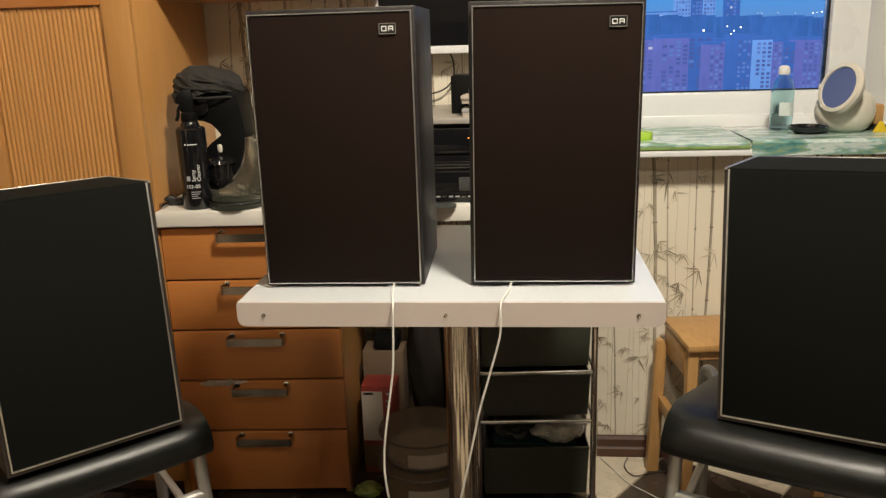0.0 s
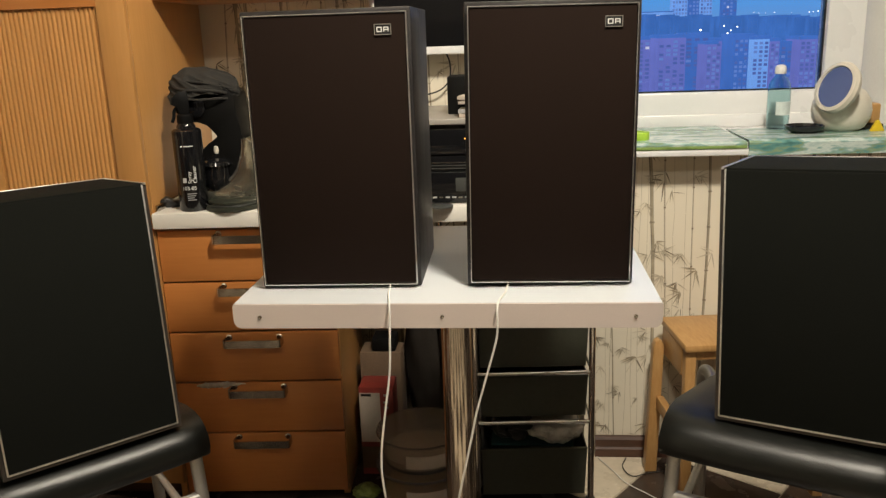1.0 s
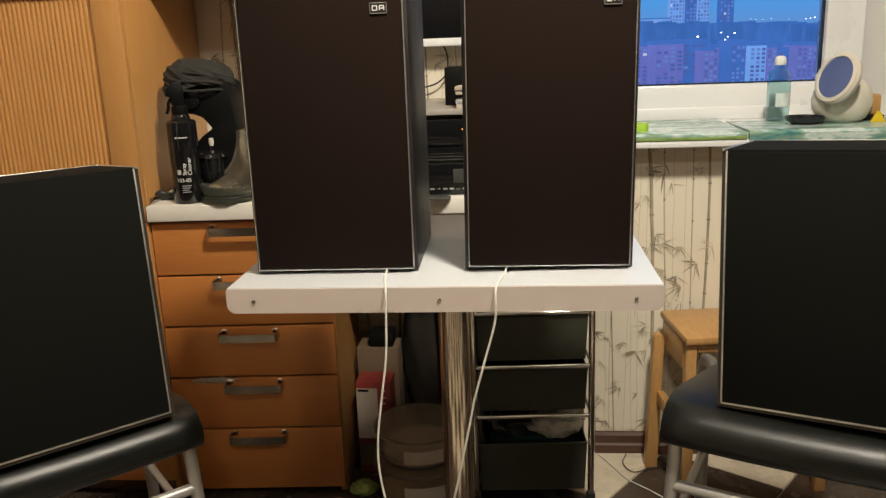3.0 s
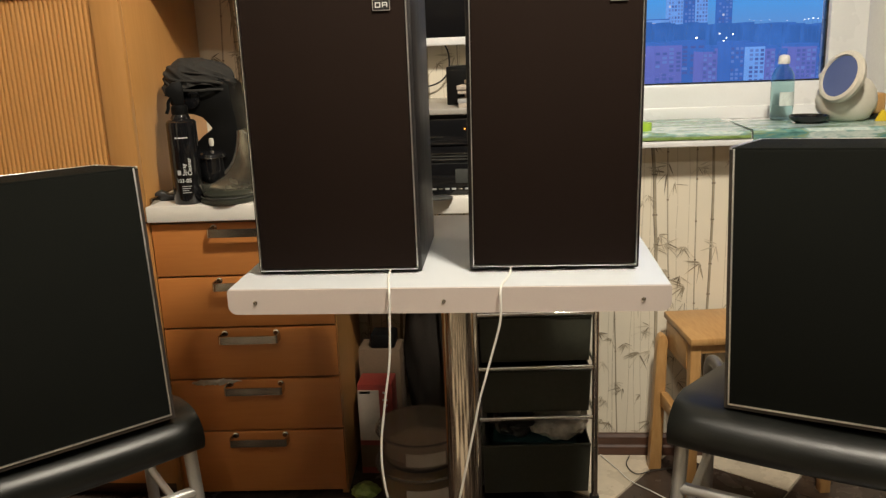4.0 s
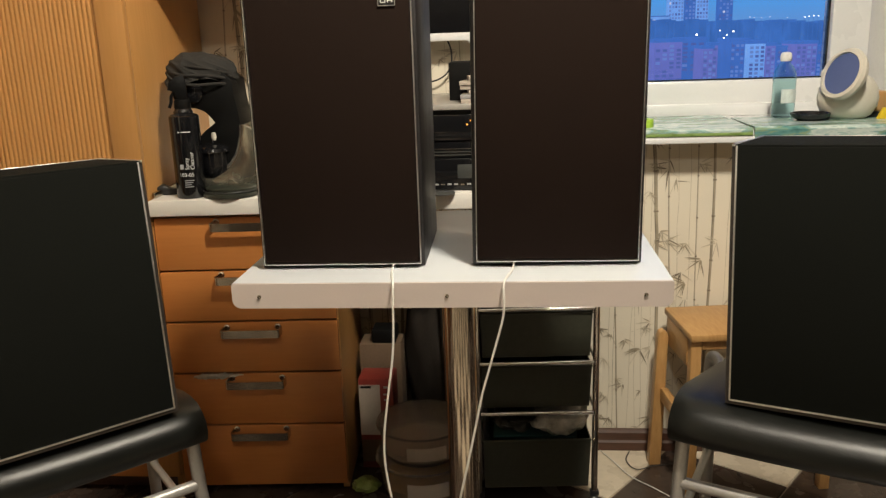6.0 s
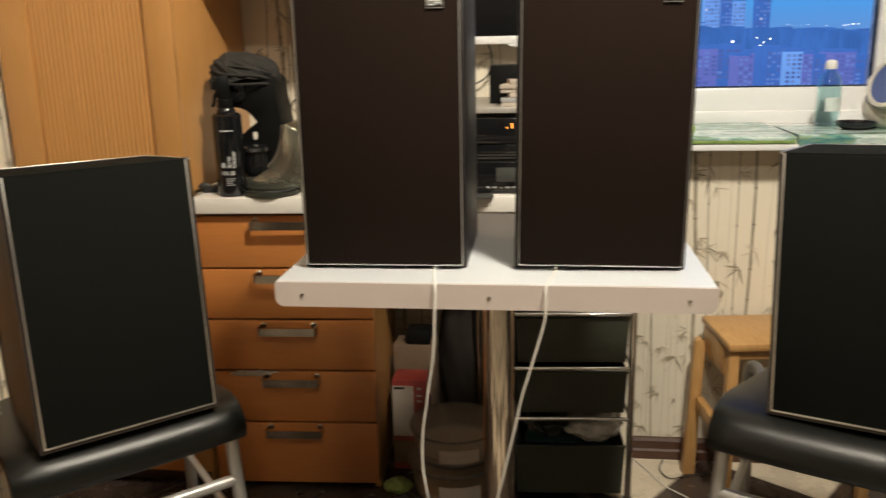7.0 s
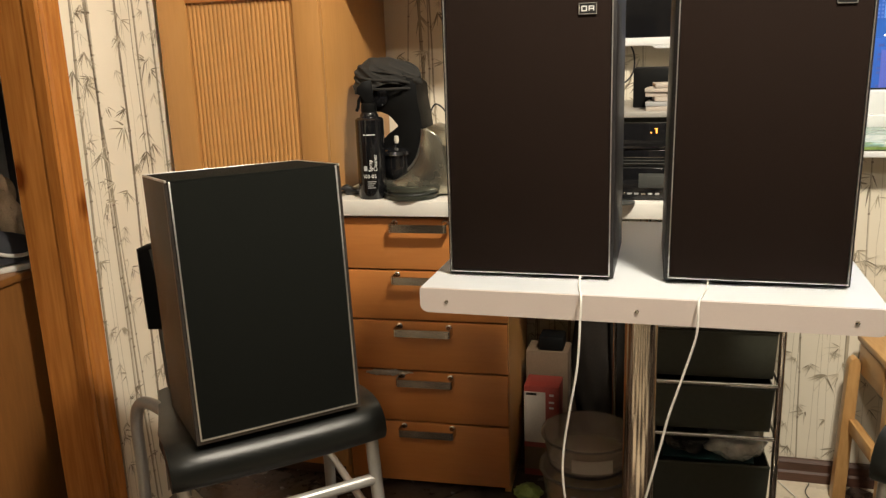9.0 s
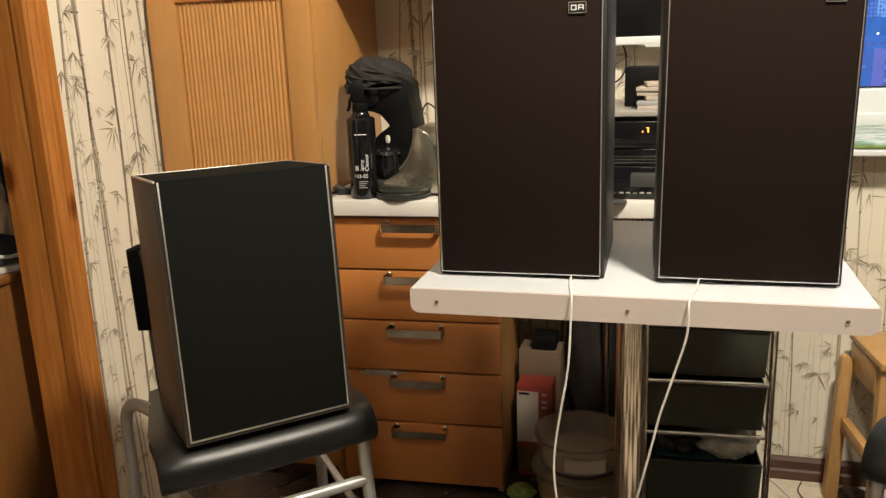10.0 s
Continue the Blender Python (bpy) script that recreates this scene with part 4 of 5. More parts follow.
def mixer():
    m = thing("stand_mixer", pose(-0.60, 2.00, 0.787), "black and grey kitchen stand mixer on the worktop", "mixer")
    P = lambda pts: [(x + 0.60, z - 0.787) for x, z in pts]
    curve = [(-0.664, 0.832), (-0.642, 0.829), (-0.621, 0.836), (-0.600, 0.847), (-0.584, 0.862), (-0.571, 0.880), (-0.563, 0.900), (-0.556, 0.925), (-0.553, 0.952)]
    part("arm", moved(prism(P([(-0.714, 1.020), (-0.700, 1.002), (-0.681, 0.996), (-0.659, 0.994), (-0.639, 0.986), (-0.626, 0.972), (-0.616, 0.959), (-0.627, 0.951), (-0.642, 0.941), (-0.663, 0.921), (-0.668, 0.882)] + curve + [(-0.557, 0.985), (-0.563, 1.020), (-0.566, 1.060), (-0.600, 1.090), (-0.670, 1.092), (-0.710, 1.066)]), 0.10, "y", 0.003), Matrix.Translation((0, -0.05, 0))), M_DULLBK, m)
    part("rim", tube([(x, -0.052, z) for x, z in P(curve)], 0.0030, 8), M_SILVER, m, "silver rim")
    part("head_cap", moved(lathe([(0.0, 0.0), (0.020, 0.0), (0.024, 0.004), (0.024, 0.010), (0.018, 0.013), (0.0, 0.014)], 24), pose(-0.060, -0.050, 0.245, 90)), M_GLOSSBK, m, "round black cap on the head")
    part("head_band", tube([(-0.108, -0.0515, 0.222), (-0.085, -0.0522, 0.214), (-0.060, -0.0522, 0.222)], 0.0016, 6), M_STEEL, m, "thin steel ring in place of the rim glints on the head")
    part("body", moved(prism(P([(-0.549, 0.957), (-0.535, 0.957), (-0.512, 0.942), (-0.496, 0.915), (-0.488, 0.860), (-0.488, 0.793), (-0.664, 0.793), (-0.664, 0.828)] + [(x + 0.004, z - 0.003) for x, z in curve[1:]]), 0.14, "y", 0.006), Matrix.Translation((0, -0.07, 0))), M_MIXSILVER, m, "grey metal body")
    bowl = part("bowl", lathe([(0.0, 0.0), (0.024, 0.0), (0.032, 0.012), (0.035, 0.035), (0.0355, 0.058), (0.0365, 0.062), (0.034, 0.060), (0.032, 0.035), (0.024, 0.008), (0.0, 0.006)], 32), M_GLOSSBK, m, "glossy black bowl")
    bowl.location = (-0.027, -0.045, 0.042)
    lidp = part("bowl_lid", lathe([(0.0365, 0.062), (0.034, 0.070), (0.020, 0.078), (0.006, 0.080), (0.006, 0.088), (0.0, 0.088)], 28), M_GLOSSBK, m, "black lid")
    part("lid_knob", lathe([(0.0, 0.086), (0.0068, 0.088), (0.0085, 0.096), (0.0075, 0.106), (0.0, 0.110)], 20), M_CREAMPL, m, "pale knob").location = (-0.022, -0.045, 0.042)
    # Added steel ring stands in for the glints on the bowl rim.
    part("bowl_glint_ring", tube([(0.0368 * math.cos(a / 28 * 2 * math.pi), 0.0368 * math.sin(a / 28 * 2 * math.pi), 0.0615) for a in range(29)], 0.0012, 6), M_STEEL, bowl, "thin steel ring in place of the rim glints")
    lidp.matrix_local = pose(-0.027, -0.045, 0.042) @ Matrix.Diagonal((1.18, 1.18, 1, 1))
    part("base", moved(prism([(0.085 * math.cos(a / 20 * 2 * math.pi), 0.07 * math.sin(a / 20 * 2 * math.pi)) for a in range(20)], 0.014, "z", 0.003), Matrix.Translation((0.020, 0, 0))), M_DARKGREY, m)


mixer()


def towel():
    bm = bmesh.new()
    nu, nv, rows = 96, 48, []
    for j in range(nv + 1):
        v = j / nv
        row = []
        for i in range(nu):
            a = 2 * math.pi * i / nu
            q = min(1.0, v * 1.5)
            r = math.sin(q * math.pi / 2) ** 0.8
            hang = max(0.0, v - 0.60) / 0.40
            drop = 0.034 * hang * (0.75 - 0.55 * math.cos(a + 0.5) + 0.25 * math.sin(3 * a + 2.2) + 0.20 * max(0.0, math.cos(a)) ** 6)
            x, y = (0.086 + 0.006 * math.sin(2 * a)) * r * math.cos(a), 0.066 * r * math.sin(a)
            z = 0.058 * math.cos(q * math.pi / 2) - drop
            p = Vector((x * 16, y * 16, z * 42 + 14 * x + 6 * y))
            ridge = 1 - abs(noise.noise(p)) * 2
            fold = 0.0100 * max(0.0, ridge - 0.35) * (0.4 + 0.8 * v) + 0.004 * noise.noise(Vector((x * 24, y * 24, z * 18)))
            d = Vector((math.cos(a) * r, math.sin(a) * r, 0.9 * (1 - v))).normalized() if v > 0 else Vector((0, 0, 1))
            row.append(bm.verts.new(Vector((x, y, z)) + d * fold))
        rows.append(row)
    for a_, b_ in zip(rows, rows[1:]):
        for i in range(nu):
            bm.faces.new((a_[i], a_[(i + 1) % nu], b_[(i + 1) % nu], b_[i]))
    bmesh.ops.remove_doubles(bm, verts=bm.verts[:], dist=1e-5)
    bmesh.ops.recalc_face_normals(bm, faces=bm.faces[:])
    folds = []
    for z0, wave, grow, r in ((0.004, 0.006, 1.01, 0.0042), (-0.014, 0.008, 1.03, 0.0036), (0.022, 0.004, 0.93, 0.0030)):
        pts = [(0.088 * grow * math.cos(a), 0.069 * grow * math.sin(a), z0 + wave * math.sin(2.6 * a + 40 * z0) - 0.010 * math.cos(a)) for a in [radians(160 + 11 * k) for k in range(22)]]
        folds.append(tube(pts, [r * min(1.0, 0.15 + 0.3 * k, 0.15 + 0.3 * (21 - k)) for k in range(22)], 8))
    bm = join(bm, *folds)
    ob = part("cloth", bm, M_TOWEL)
    ob.matrix_world = pose(-0.650, 1.990, 1.070, 0, 5, 0) @ Matrix.Diagonal((0.94, 0.94, 0.94, 1))
    return tagged(ob, "crumpled dark grey cloth draped over the mixer head", "cloth")


towel()
lids = thing("lid", pose(-0.580, 1.925, 0.787) @ Matrix.Diagonal((0.88, 0.88, 0.88, 1)), "dark green round lids stacked before the mixer", "lid")
part("lower_lid", lathe([(0.0, 0), (0.074, 0), (0.079, 0.003), (0.079, 0.012), (0.072, 0.016), (0.0, 0.017)], 40), M_LID, lids)
part("upper_lid", lathe([(0.0, 0.017), (0.070, 0.017), (0.077, 0.020), (0.078, 0.026), (0.070, 0.031), (0.040, 0.033), (0.036, 0.030), (0.0, 0.030)], 40), M_LID, lids).location = (0.004, 0.006, 0)
part("seal", tube([(0.0765 * math.cos(a / 30 * 2 * math.pi), 0.0765 * math.sin(a / 30 * 2 * math.pi), 0.0175) for a in range(31)], 0.0014, 6), M_DARKGREY, lids)
clip = part("pouch", moved(prism([(-0.035, 0), (0.02, 0), (0.034, 0.006), (0.03, 0.016), (0.0, 0.014), (-0.02, 0.026), (-0.036, 0.02)], 0.03, "y", 0.003), pose(-0.735, 1.935, 0.787, 0, 0, 20)), M_BLACKPL)
tagged(clip, "small black pouch on the worktop", "pouch")
cable("power_cable", [(-0.50, 2.06, 0.93), (-0.52, 2.05, 0.985), (-0.545, 2.05, 1.005), (-0.56, 2.05, 0.985), (-0.565, 2.045, 0.96)], 0.0022, M_BCABLE, "black power cable of the mixer")


# ---- hi-fi stack between the loudspeakers ----
def deck(z0, h, y0, name, label, detail):
    d = thing(name, pose(-0.01, y0, z0), label, "hi-fi unit", "hi-fi stack")
    part("case", box(-0.215, 0.215, 0.008, 0.30, 0.004, h, 0.002), M_DARKGREY, d)
    part("front_panel", box(-0.215, 0.215, 0, 0.0082, 0.003, h, 0.0015), M_GLOSSBK, d, "gloss black front panel")
    for x in (-0.19, 0.19):
        for yy in (0.05, 0.26):
            part("foot", lathe([(0.012, 0.0), (0.012, 0.004)], 12), M_BLACKPL, d).location = (x, yy, 0)
    if detail == "keys":
        for k in range(9):
            part("key", box(-0.107 + k * 0.0155, -0.097 + k * 0.0155, -0.0025, 0.0002, 0.014, 0.018, 0.0006), M_STEEL if k % 3 == 0 else M_LABELDIM, d)
        part("tape_window", box(-0.02, 0.10, -0.001, 0.0002, 0.030, h - 0.012, 0.001), M_DARKGREY, d)
        part("cassette", box(0.0, 0.08, -0.0017, -0.0009, 0.034, h - 0.018, 0.0004), M_DARKGREY, d)
        part("display", box(-0.0985, -0.0935, -0.0012, 0.0002, 0.040, 0.054), M_WHITELED, d, "small white display")
    if detail == "display":
        part("display", box(-0.015, 0.10, -0.0008, 0.0002, h * 0.35, h * 0.75), M_GLOSSBK, d)
        for x, w, tall in ((0.0035, 0.003, 0.003), (0.0155, 0.0030, 0.009), (0.0120, 0.0070, 0.0015)):
            z_ = h * 0.62 + (0.0095 if tall < 0.002 else 0)
            part("digit", box(x, x + w, -0.0016, -0.0008, z_, z_ + tall), M_AMBER, d, "amber display digit")
        part("drawer_line", box(-0.14, -0.045, -0.001, 0.0002, h * 0.34, h * 0.34 + 0.0018), M_STEEL, d)
    if detail == "slots":
        for k in range(3):
            part("slot", box(-0.18, 0.16, -0.0012, 0.0002, 0.008 + k * 0.007, 0.010 + k * 0.007), M_STEEL if k == 2 else M_DARKGREY, d)
    return d


deck(0.787, 0.075, 1.925, "cassette_deck", "black cassette deck at the bottom of the stack", "keys")
deck(0.8625, 0.040, 1.935, "equaliser", "slim black hi-fi unit in the stack", "slots")
deck(0.903, 0.062, 1.930, "receiver", "black receiver with an amber display", "display")
sh = thing("shelf_board", Matrix.Identity(4), "grey glossy shelf board above the hi-fi stack", "shelf")
part("board", box(-0.25, 0.235, 1.922, 2.30, 0.977, 0.991, 0.003), M_SHELF, sh)
for x in (-0.243, 0.222):
    part("support", box(x, x + 0.012, 1.95, 2.29, 0.787, 0.9768, 0.002), M_DARKGREY, sh)
bx = part("box", box(-0.052, 0.13, 2.03, 2.14, 0.991, 1.082, 0.003), M_DULLBK)
tagged(bx, "plain black box on the shelf board", "box")
rngs = random.Random(4)
for k in range(6):
    o = part("cassette_case", box(-0.052, 0.052, -0.034, 0.034, 0, 0.0095, 0.0012), M_LABELDIM if k == 1 else M_WHCARD)
    o.matrix_world = pose(0.040 + rngs.uniform(-0.010, 0.010), 1.975 + rngs.uniform(-0.005, 0.005), 0.991 + k * 0.0102, 0, 0, rngs.uniform(-12, 12))
    tagged(o, "pale cassette case in a stack on the shelf", "cassette", "cassette cases")
tv = thing("television", pose(0.032, 2.248, 1.134), "black television screen with a white frame on the wall", "television")
part("frame", join(box(-0.305, 0.305, 0, 0.03, -0.003, 0.018, 0.003), box(-0.305, -0.291, 0, 0.03, 0.018, 0.385, 0.003), box(0.291, 0.305, 0, 0.03, 0.018, 0.385, 0.003), box(-0.291, 0.291, 0, 0.03, 0.372, 0.385, 0.003)), M_UPVC, tv)
part("sensor_strip", prism([(-0.05, -0.003), (0.05, -0.003), (0.042, -0.010), (-0.042, -0.010)], 0.02, "y", 0.001), M_UPVC, tv, "small white lip under the frame")
part("screen", box(-0.291, 0.291, 0.004, 0.026, 0.018, 0.372), M_GLOSSBK, tv)
part("back_shell", box(-0.27, 0.27, 0.03, 0.062, 0.004, 0.35, 0.010), M_UPVC, tv)
part("wall_mount", box(-0.05, 0.05, 0.062, 0.081, 0.13, 0.20, 0.004), M_BLACKPL, tv)
cable("power_cable", [(-0.075, 2.285, 1.138), (-0.064, 2.292, 1.105), (-0.068, 2.30, 1.06), (-0.10, 2.30, 1.03), (-0.17, 2.30, 1.015)], 0.0022, M_BCABLE, "black cable hanging behind the television")


# ---- below the worktop ----
def cart():
    c = thing("drawer_cart", pose(0.151, 1.835, 0, 0, 0, 3.5), "chrome trolley with smoky green plastic drawers", "trolley")
    xw, dp = 0.141, 0.36
    for x in (-xw, xw):
        for y in (0, dp):
            part("post", tube([(x, y, 0.045), (x, y, 0.70)], 0.0078, 12), M_CHROME, c)
            w = part("castor", moved(lathe([(0.0, -0.008), (0.016, -0.008), (0.018, 0), (0.016, 0.008), (0.0, 0.008)], 20), pose(x, y, 0.018, 0, 90, 0)), M_BLACKPL, c)
            part("castor_fork", box(x - 0.011, x + 0.011, y - 0.009, y + 0.009, 0.034, 0.048, 0.003), M_BLACKPL, w)
    for z in (0.650, 0.521, 0.386, 0.257):
        part("rail", tube([(-xw + 0.006, -0.004, z), (xw - 0.006, -0.004, z)], 0.0055, 10), M_CHROME, c)
        for x in (-xw, xw):
            part("side_rail", tube([(x, 0.005, z), (x, dp - 0.005, z)], 0.004, 8), M_CHROME, c)
    for z0, z1 in ((0.530, 0.642), (0.396, 0.511), (0.266, 0.376), (0.050, 0.184)):
        t, b2 = xw - 0.009, xw - 0.013
        bm = bmesh.new()
        ring = lambda w_, y0, y1, z: [bm.verts.new(p) for p in ((-w_, y0, z), (w_, y0, z), (w_, y1, z), (-w_, y1, z))]
        lo, hi = ring(b2, 0.012, dp - 0.02, z0), ring(t, 0.0, dp - 0.008, z1)
        hin, lon = ring(t - 0.003, 0.003, dp - 0.011, z1), ring(b2 - 0.003, 0.015, dp - 0.023, z0 + 0.003)
        bm.faces.new(lo[::-1])
        bm.faces.new(lon)
        for r0, r1 in ((lo, hi), (hi, hin), (hin, lon)):
            for k in range(4):
                bm.faces.new((r0[k], r0[(k + 1) % 4], r1[(k + 1) % 4], r1[k]))
        bmesh.ops.recalc_face_normals(bm, faces=bm.faces[:])
        bmesh.ops.bevel(bm, geom=bm.edges[:], offset=0.0012, segments=1, affect="EDGES")
        tr = part("tray", bm, M_BIN, c, "smoky green plastic tray")
        part("lip", tube([(-t, -0.001, z1), (t, -0.001, z1)], 0.003, 8), M_BIN, tr)


cart()


def bag(name, m, sx, sy, sz, material, label, category, seed, amp=0.25):
    bm = bmesh.new()
    bmesh.ops.create_icosphere(bm, subdivisions=4, radius=1)
    for v in bm.verts:
        n_ = noise.noise(v.co * 2.2 + Vector((seed, 0, 0))) * amp + noise.noise(v.co * 6 + Vector((0, seed, 0))) * amp * 0.35
        v.co *= 1 + n_
        v.co = Vector((v.co.x * sx, v.co.y * sy, max(-0.92, v.co.z) * sz))
    ob = part(name, bm, material)
    ob.matrix_world = m
    return tagged(ob, label, category)


bag("plastic_bag", pose(0.205, 1.91, 0.206), 0.070, 0.06, 0.036, M_PLASTICBAG, "crumpled pale plastic bag in a trolley drawer", "bag", 3)
bag("dark_bag", pose(0.10, 1.93, 0.202), 0.060, 0.06, 0.030, M_BLACKPL, "dark plastic bag in a trolley drawer", "bag", 5)
tagged(part("folder", box(0.045, 0.250, 1.862, 2.12, 0.1765, 0.1815, 0.001), M_TEAL), "teal plastic folder in a trolley drawer", "folder")


def carton(x0, x1, y0, y1, z0, z1, base, label, patches):
    c = thing("carton", Matrix.Identity(4), label, "carton")
    part("box", box(x0, x1, y0, y1, z0, z1, 0.002), base, c)
    for a0, a1, b0, b1, m_ in patches:
        part("print_patch", box(a0, a1, y0 - 0.0014, y0 - 0.0004, b0, b1), m_, c)
    return c


carton(-0.320, -0.226, 2.02, 2.10, 0.0, 0.262, M_REDCARD, "red and white cardboard carton under the worktop", ((-0.319, -0.262, 0.10, 0.246, M_WHCARD), (-0.314, -0.286, 0.236, 0.243, M_DARKGREY), (-0.252, -0.240, 0.236, 0.242, M_LABELDIM), (-0.253, -0.239, 0.216, 0.221, M_LABELDIM), (-0.252, -0.240, 0.200, 0.205, M_LABELDIM), (-0.319, -0.262, 0.02, 0.085, M_CARD)))
carton(-0.330, -0.215, 2.115, 2.20, 0.0, 0.325, M_CARD, "brown cardboard carton behind the red carton", ())
tagged(part("grey_tub", box(-0.296, -0.228, 2.12, 2.19, 0.3255, 0.365, 0.006), M_DULLBK), "dark grey tub on a carton", "tub")


def tub(x, y, z, r, h, label, fill):
    t = thing("food_tub", pose(x, y, z), label, "tub", "plastic tubs")
    part("body", lathe([(0.0, 0), (r * 0.86, 0), (r * 0.9, 0.006), (r, h * 0.85), (r * 1.03, h * 0.86), (r * 1.03, h * 0.9), (r * 0.97, h * 0.9), (r * 0.95, h * 0.85), (r * 0.86, 0.008), (0, 0.005)], 40), M_TUB, t)
    part("lid", lathe([(0.0, h * 0.97), (r * 0.9, h), (r * 1.05, h * 0.96), (r * 1.06, h * 0.905), (r * 0.99, h * 0.905), (0, h * 0.93)], 40), M_TUB, t)
    part("contents", lathe([(0.0, 0.006), (r * 0.84, 0.01), (r * 0.88, h * 0.3), (r * 0.6, h * 0.42), (0.0, h * 0.46)], 24), fill, t)
    part("label", prism([(r * math.sin(a / 6 * 0.9 - 0.25) * 1.005, -r * math.cos(a / 6 * 0.9 - 0.25) * 1.005) for a in range(7)] + [(r * math.sin(a / 6 * 0.9 - 0.25) * 1.014, -r * math.cos(a / 6 * 0.9 - 0.25) * 1.014) for a in range(6, -1, -1)], h * 0.38), M_WHCARD, t, "paper label").location.z = h * 0.28
    return t


tub(-0.140, 1.93, 0.0, 0.118, 0.105, "cloudy plastic food tub with a paper label", M_FOOD)
tub(-0.140, 1.93, 0.106, 0.112, 0.090, "cloudy plastic food tub stacked on another", M_WHCARD)
# Guessed from a dark mass; it keeps the gap behind the tubs black.
bag("dark_bag", pose(-0.125, 2.205, 0.262), 0.085, 0.085, 0.27, M_DARKCLOTH, "tall black cloth bag standing behind the tubs", "bag", 27, 0.18)
bag("plastic_bag", pose(-0.290, 1.905, 0.016), 0.036, 0.03, 0.018, M_GREENBAG, "small green plastic bag on the floor", "bag", 9)
bag("plastic_bag", pose(0.005, 1.99, 0.105), 0.028, 0.09, 0.115, M_PLASTICBAG, "pale plastic bag beside the trolley", "bag", 15)


def stool():
    s = thing("stool", pose(0.695, 2.011, 0, 0, 0, 7), "small pale pine stool against the wallpaper", "stool")
    w, d, h = 0.19, 0.105, 0.433
    part("seat", box(-w, w, -d, d + 0.008, h - 0.017, h + 0.002, 0.005), M_STOOLWOOD, s)
    for sx in (-1, 1):
        front = prism([(-0.013, 0), (0.013, 0), (0.013, h - 0.0175), (-0.013, h - 0.0175)], 0.026, "y", 0.002)
        part("leg", moved(front, Matrix.Translation((sx * (w - 0.018), -d + 0.012, 0))), M_STOOLWOOD, s)
        back = prism([(-0.016, 0), (0.016, 0), (0.014, 0.365), (0.009, 0.380), (0.0, 0.385), (-0.009, 0.380), (-0.014, 0.365)], 0.026, "y", 0.002)
        for v in back.verts:
            v.co.x += sx * (w + 0.012) + sx * 0.012 * (1 - v.co.z / 0.385)
            v.co.y += d - 0.036
        part("leg", back, M_STOOLWOOD, s)
        x = sx * (w + 0.006)
        part("side_rail", box(x - 0.010, x + 0.010, -d + 0.020, d - 0.034, 0.190, 0.225, 0.003), M_STOOLWOOD, s)
        x = sx * (w - 0.010)
        part("side_apron", box(x - 0.008, x + 0.008, -d + 0.036, d - 0.012, h - 0.090, h - 0.0175, 0.003), M_STOOLWOOD, s)
    part("front_apron", box(-w + 0.032, w - 0.032, -d + 0.014, -d + 0.030, h - 0.042, h - 0.0175, 0.003), M_STOOLWOOD, s)
    part("back_apron", box(-w + 0.03, w - 0.03, d - 0.026, d - 0.010, h - 0.060, h - 0.0175, 0.003), M_STOOLWOOD, s)


stool()
cable("floor_cable", [(0.335, 2.125, 0.004), (0.37, 2.05, 0.004), (0.40, 1.985, 0.004), (0.45, 1.93, 0.004), (0.50, 1.87, 0.004), (0.56, 1.80, 0.004)], 0.0014, M_WCABLE, "thin pale cable lying on the tiles")
cable("floor_cable", [(0.415, 2.12, 0.004), (0.40, 2.07, 0.004), (0.42, 2.02, 0.005), (0.47, 2.04, 0.004), (0.55, 2.06, 0.004)], 0.0014, M_BCABLE, "thin dark cable lying on the tiles")


# ---- things on the window sill ----
def water_bottle():
    b = thing("bottle", pose(0.815, 2.275, 0.9062) @ Matrix.Diagonal((0.93, 0.93, 0.98, 1)), "pale green clear plastic bottle with a white cap on the sill", "bottle")
    outer = [(0.0, 0.003), (0.026, 0), (0.0305, 0.004), (0.0315, 0.012), (0.0305, 0.020), (0.0315, 0.028), (0.0315, 0.105), (0.029, 0.122), (0.021, 0.136), (0.0135, 0.142), (0.0125, 0.148)]
    part("body", lathe(outer + [(max(0.0, r - 0.0008), z + (0.0008 if z < 0.01 else 0)) for r, z in outer[::-1]], 36, cap=False), M_BOTTLE, b)
    part("cap", lathe([(0.0150, 0.1485), (0.0158, 0.150), (0.0158, 0.160), (0.0145, 0.168), (0.009, 0.172), (0.0, 0.173)], 28), M_CAP, b, "white cap")
    part("label", prism([(0.0319 * math.sin(a / 8 * 1.6 - 0.5), -0.0319 * math.cos(a / 8 * 1.6 - 0.5)) for a in range(9)] + [(0.0324 * math.sin(a / 8 * 1.6 - 0.5), -0.0324 * math.cos(a / 8 * 1.6 - 0.5)) for a in range(8, -1, -1)], 0.036), M_LIQUID, b, "pale paper label").location.z = 0.040


water_bottle()


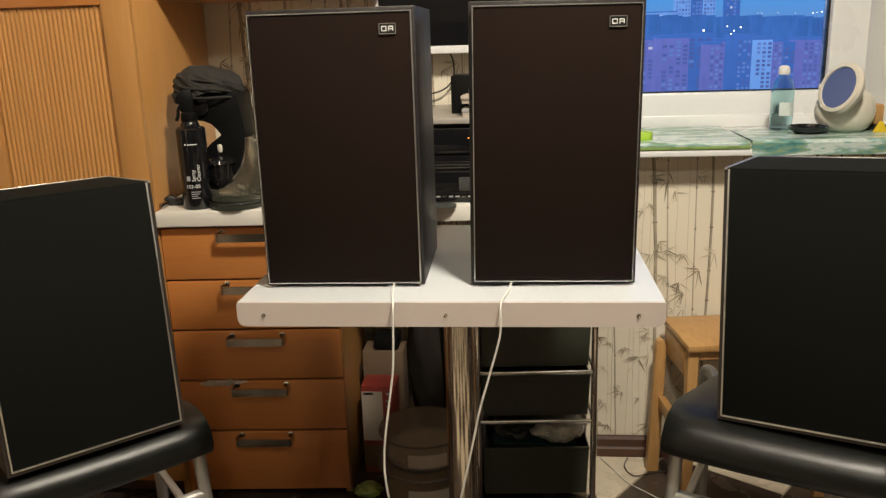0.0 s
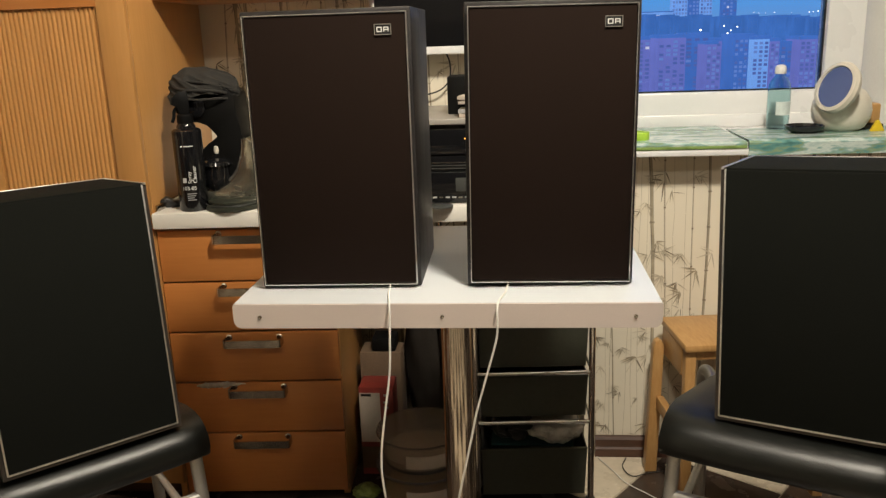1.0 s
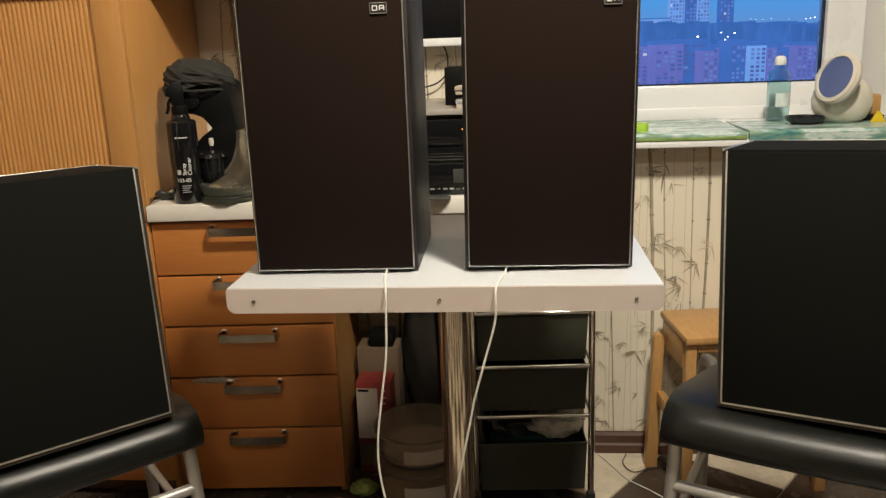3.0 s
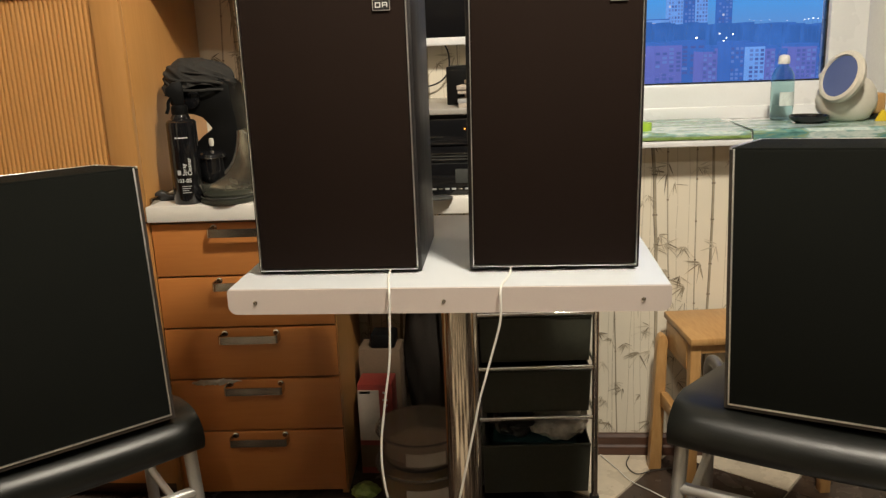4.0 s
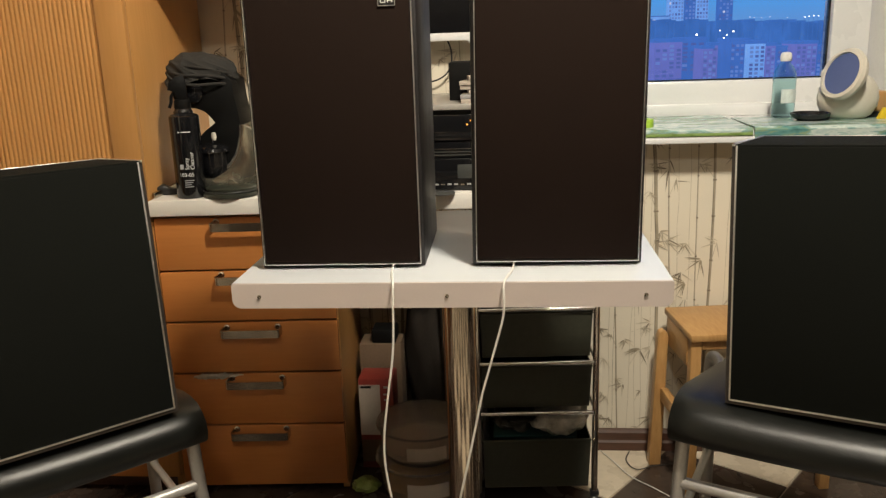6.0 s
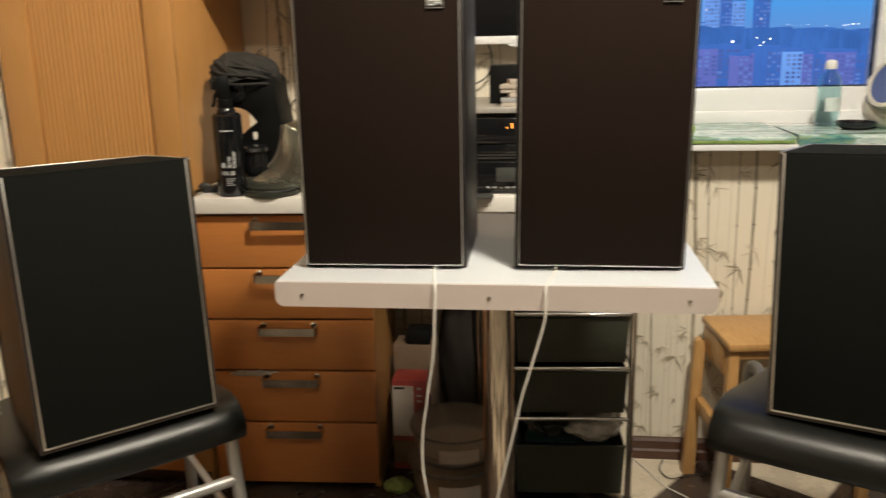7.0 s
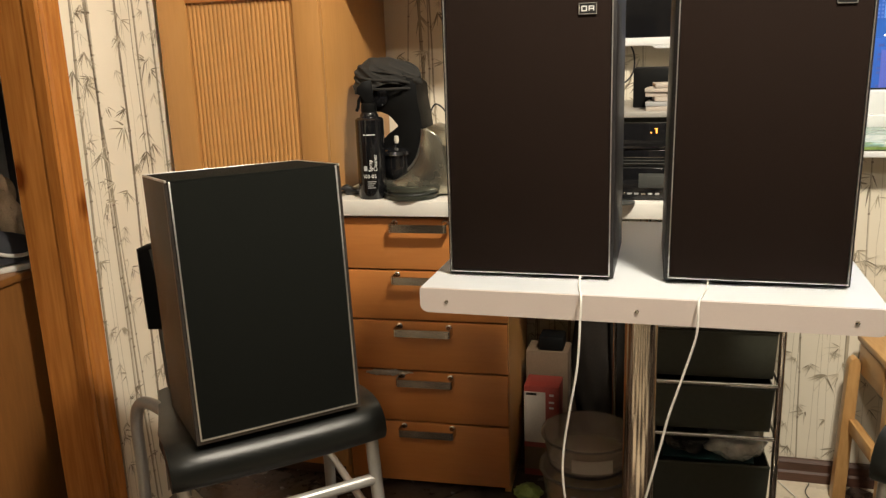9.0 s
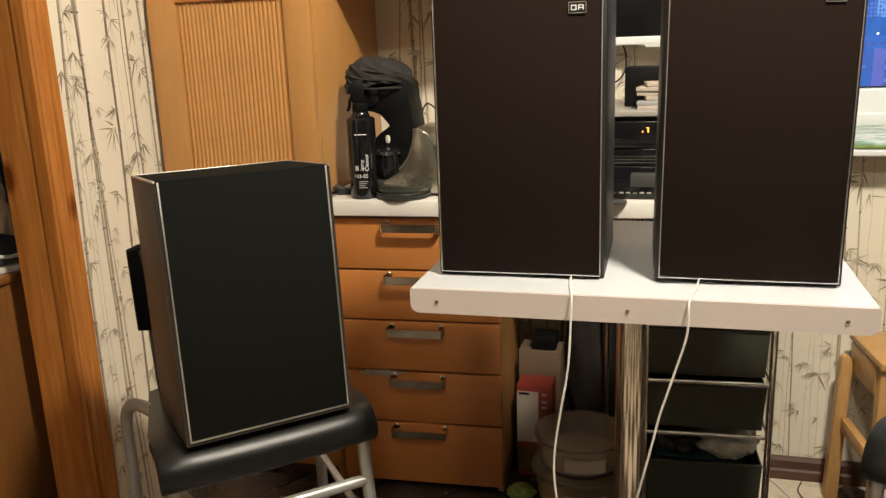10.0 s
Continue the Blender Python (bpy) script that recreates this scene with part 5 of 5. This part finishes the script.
def mirror_stand():
    m = thing("table_mirror", pose(0.963, 2.215, 0.9062, 0, 0, -6), "round cream plastic table mirror with bluish glass", "mirror")
    part("base", moved(lathe([(0.0, 0.0), (0.040, 0), (0.052, 0.010), (0.063, 0.035), (0.066, 0.060), (0.062, 0.090), (0.050, 0.115), (0.030, 0.132), (0.0, 0.138)], 40), pose(-0.004, 0.012, 0) @ Matrix.Diagonal((1.12, 1.0, 0.86, 1))), M_CREAMPL, m)
    tilt = pose(-0.030, -0.044, 0.112, 70, 0, -60) @ Matrix.Diagonal((1.05, 1.05, 1.05, 1))
    part("mirror_rim", moved(lathe([(0.0, -0.016), (0.045, -0.016), (0.060, -0.008), (0.064, 0.004), (0.060, 0.012), (0.0515, 0.0135), (0.050, 0.008), (0.0, 0.008)], 44), tilt), M_CREAMPL, m)
    part("mirror_glass", moved(lathe([(0.0, 0.0085), (0.0498, 0.0085), (0.0498, 0.0095), (0.0, 0.0095)], 44), tilt), M_MIRROR, m, "round mirror glass")
    part("hinge", moved(tube([(-0.066, 0, 0), (-0.050, 0, 0)], 0.010, 14), tilt), M_CREAMPL, m)


mirror_stand()
dish = part("dish", lathe([(0.0, 0.0), (0.030, 0), (0.046, 0.010), (0.049, 0.018), (0.047, 0.019), (0.043, 0.012), (0.0, 0.008)], 36), M_GLOSSBK)
dish.location = (0.858, 2.19, 0.9062)
tagged(dish, "shallow gloss black dish on the sill", "dish")
tagged(part("wooden_block", box(1.015, 1.062, 2.23, 2.28, 0.920, 0.972, 0.006), M_STOOLWOOD), "small orange wooden block on the sill", "block")
tagged(part("block_base", box(1.008, 1.070, 2.225, 2.285, 0.9062, 0.9198, 0.003), M_BLACKPL), "black base under a wooden block", "base")
tagged(part("yellow_sign", moved(prism([(-0.018, 0), (0.018, 0), (0.003, 0.028), (-0.003, 0.028)], 0.012, "y", 0.002), pose(1.035, 2.175, 0.9062)), M_YELLOW), "small yellow wedge on the sill", "wedge")
tape = part("tape_roll", lathe([(0.014, 0), (0.024, 0), (0.025, 0.002), (0.025, 0.018), (0.024, 0.020), (0.014, 0.020), (0.014, 0)], 32, cap=False), M_LIME)
tape.location = (0.432, 2.14, 0.9035)
tagged(tape, "lime green roll of tape on the sill", "tape roll")


# ---- hallway beyond the doorway ----
hc = thing("shoe_cabinet", Matrix.Identity(4), "orange wooden shoe cabinet in the dark hallway", "cabinet")
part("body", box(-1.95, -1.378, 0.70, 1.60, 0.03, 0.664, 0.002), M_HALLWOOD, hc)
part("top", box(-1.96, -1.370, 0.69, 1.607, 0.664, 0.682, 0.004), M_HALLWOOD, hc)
part("foot", box(-1.94, -1.44, 0.72, 1.58, 0, 0.03), M_BASEB, hc)


def shoe(m):
    s = thing("shoe", m, "dark trainer with a pale sole on the shoe cabinet", "shoe")
    out = []
    for k in range(28):
        a = 2 * math.pi * k / 28
        x = 0.135 * math.cos(a)
        y = 0.046 * math.sin(a) * (1.0 if x > 0 else 0.82)
        out.append((x, y))
    part("sole", prism(out, 0.014, "z", 0.003), M_SOLE, s, "pale rubber sole")
    bm = bmesh.new()
    bmesh.ops.create_uvsphere(bm, u_segments=28, v_segments=16, radius=1)
    for v in bm.verts:
        hgt = 0.055 + 0.040 * (1 - (v.co.x + 1) / 2)
        v.co = Vector((v.co.x * 0.128, v.co.y * 0.042, 0.020 + max(0, v.co.z) * hgt))
    part("upper", bm, M_SHOE, s, "dark cloth upper")
    part("stripe", tube(curve_pts([(0.09, -0.032, 0.045), (0.05, -0.040, 0.035), (0.0, -0.043, 0.045), (-0.05, -0.036, 0.075)], 6), [0.0045] * 19, 8), M_SOLE, s, "pale side stripe")


shoe(pose(-1.440, 1.475, 0.682, 0, 0, 65))
bag("cloth_bag", pose(-1.490, 1.560, 0.784), 0.05, 0.045, 0.10, M_BEIGE, "crumpled beige cloth bag behind the shoe cabinet", "bag", 20, 0.35)


# ---- floor tiles ----
TILE, GAP, TURN_T = 0.33, 0.004, 54.0
ct, st = math.cos(radians(TURN_T)), math.sin(radians(TURN_T))
tile_me = {}
for key, m_ in ((0, M_CREAM), (1, M_BROWN)):
    me = bpy.data.meshes.new("tile")
    b_ = bmesh.new()
    g = TILE / 2 - GAP / 2
    lo = [b_.verts.new((x, y, -0.004)) for x, y in ((-g, -g), (g, -g), (g, g), (-g, g))]
    g -= 0.0012
    hi = [b_.verts.new((x, y, 0.0)) for x, y in ((-g, -g), (g, -g), (g, g), (-g, g))]
    b_.faces.new(hi)
    for k in range(4):
        b_.faces.new((lo[k], lo[(k + 1) % 4], hi[(k + 1) % 4], hi[k]))
    bmesh.ops.recalc_face_normals(b_, faces=b_.faces[:])
    b_.to_mesh(me)
    b_.free()
    me.materials.append(m_)
    tile_me[key] = me
ox, oy = 0.525, 2.144
for i in range(-14, 14):
    for j in range(-14, 14):
        a, b2 = (i + 0.5) * TILE, (j + 0.5) * TILE
        x, y = ox + a * ct - b2 * st, oy + a * st + b2 * ct
        if -1.25 < x < 2.12 and -1.95 < y < 2.40:
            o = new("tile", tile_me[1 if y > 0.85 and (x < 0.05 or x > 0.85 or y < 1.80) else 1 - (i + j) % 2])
            o.parent = FLOOR
            o.location, o.rotation_euler = (x, y, 0), (0, 0, radians(TURN_T))
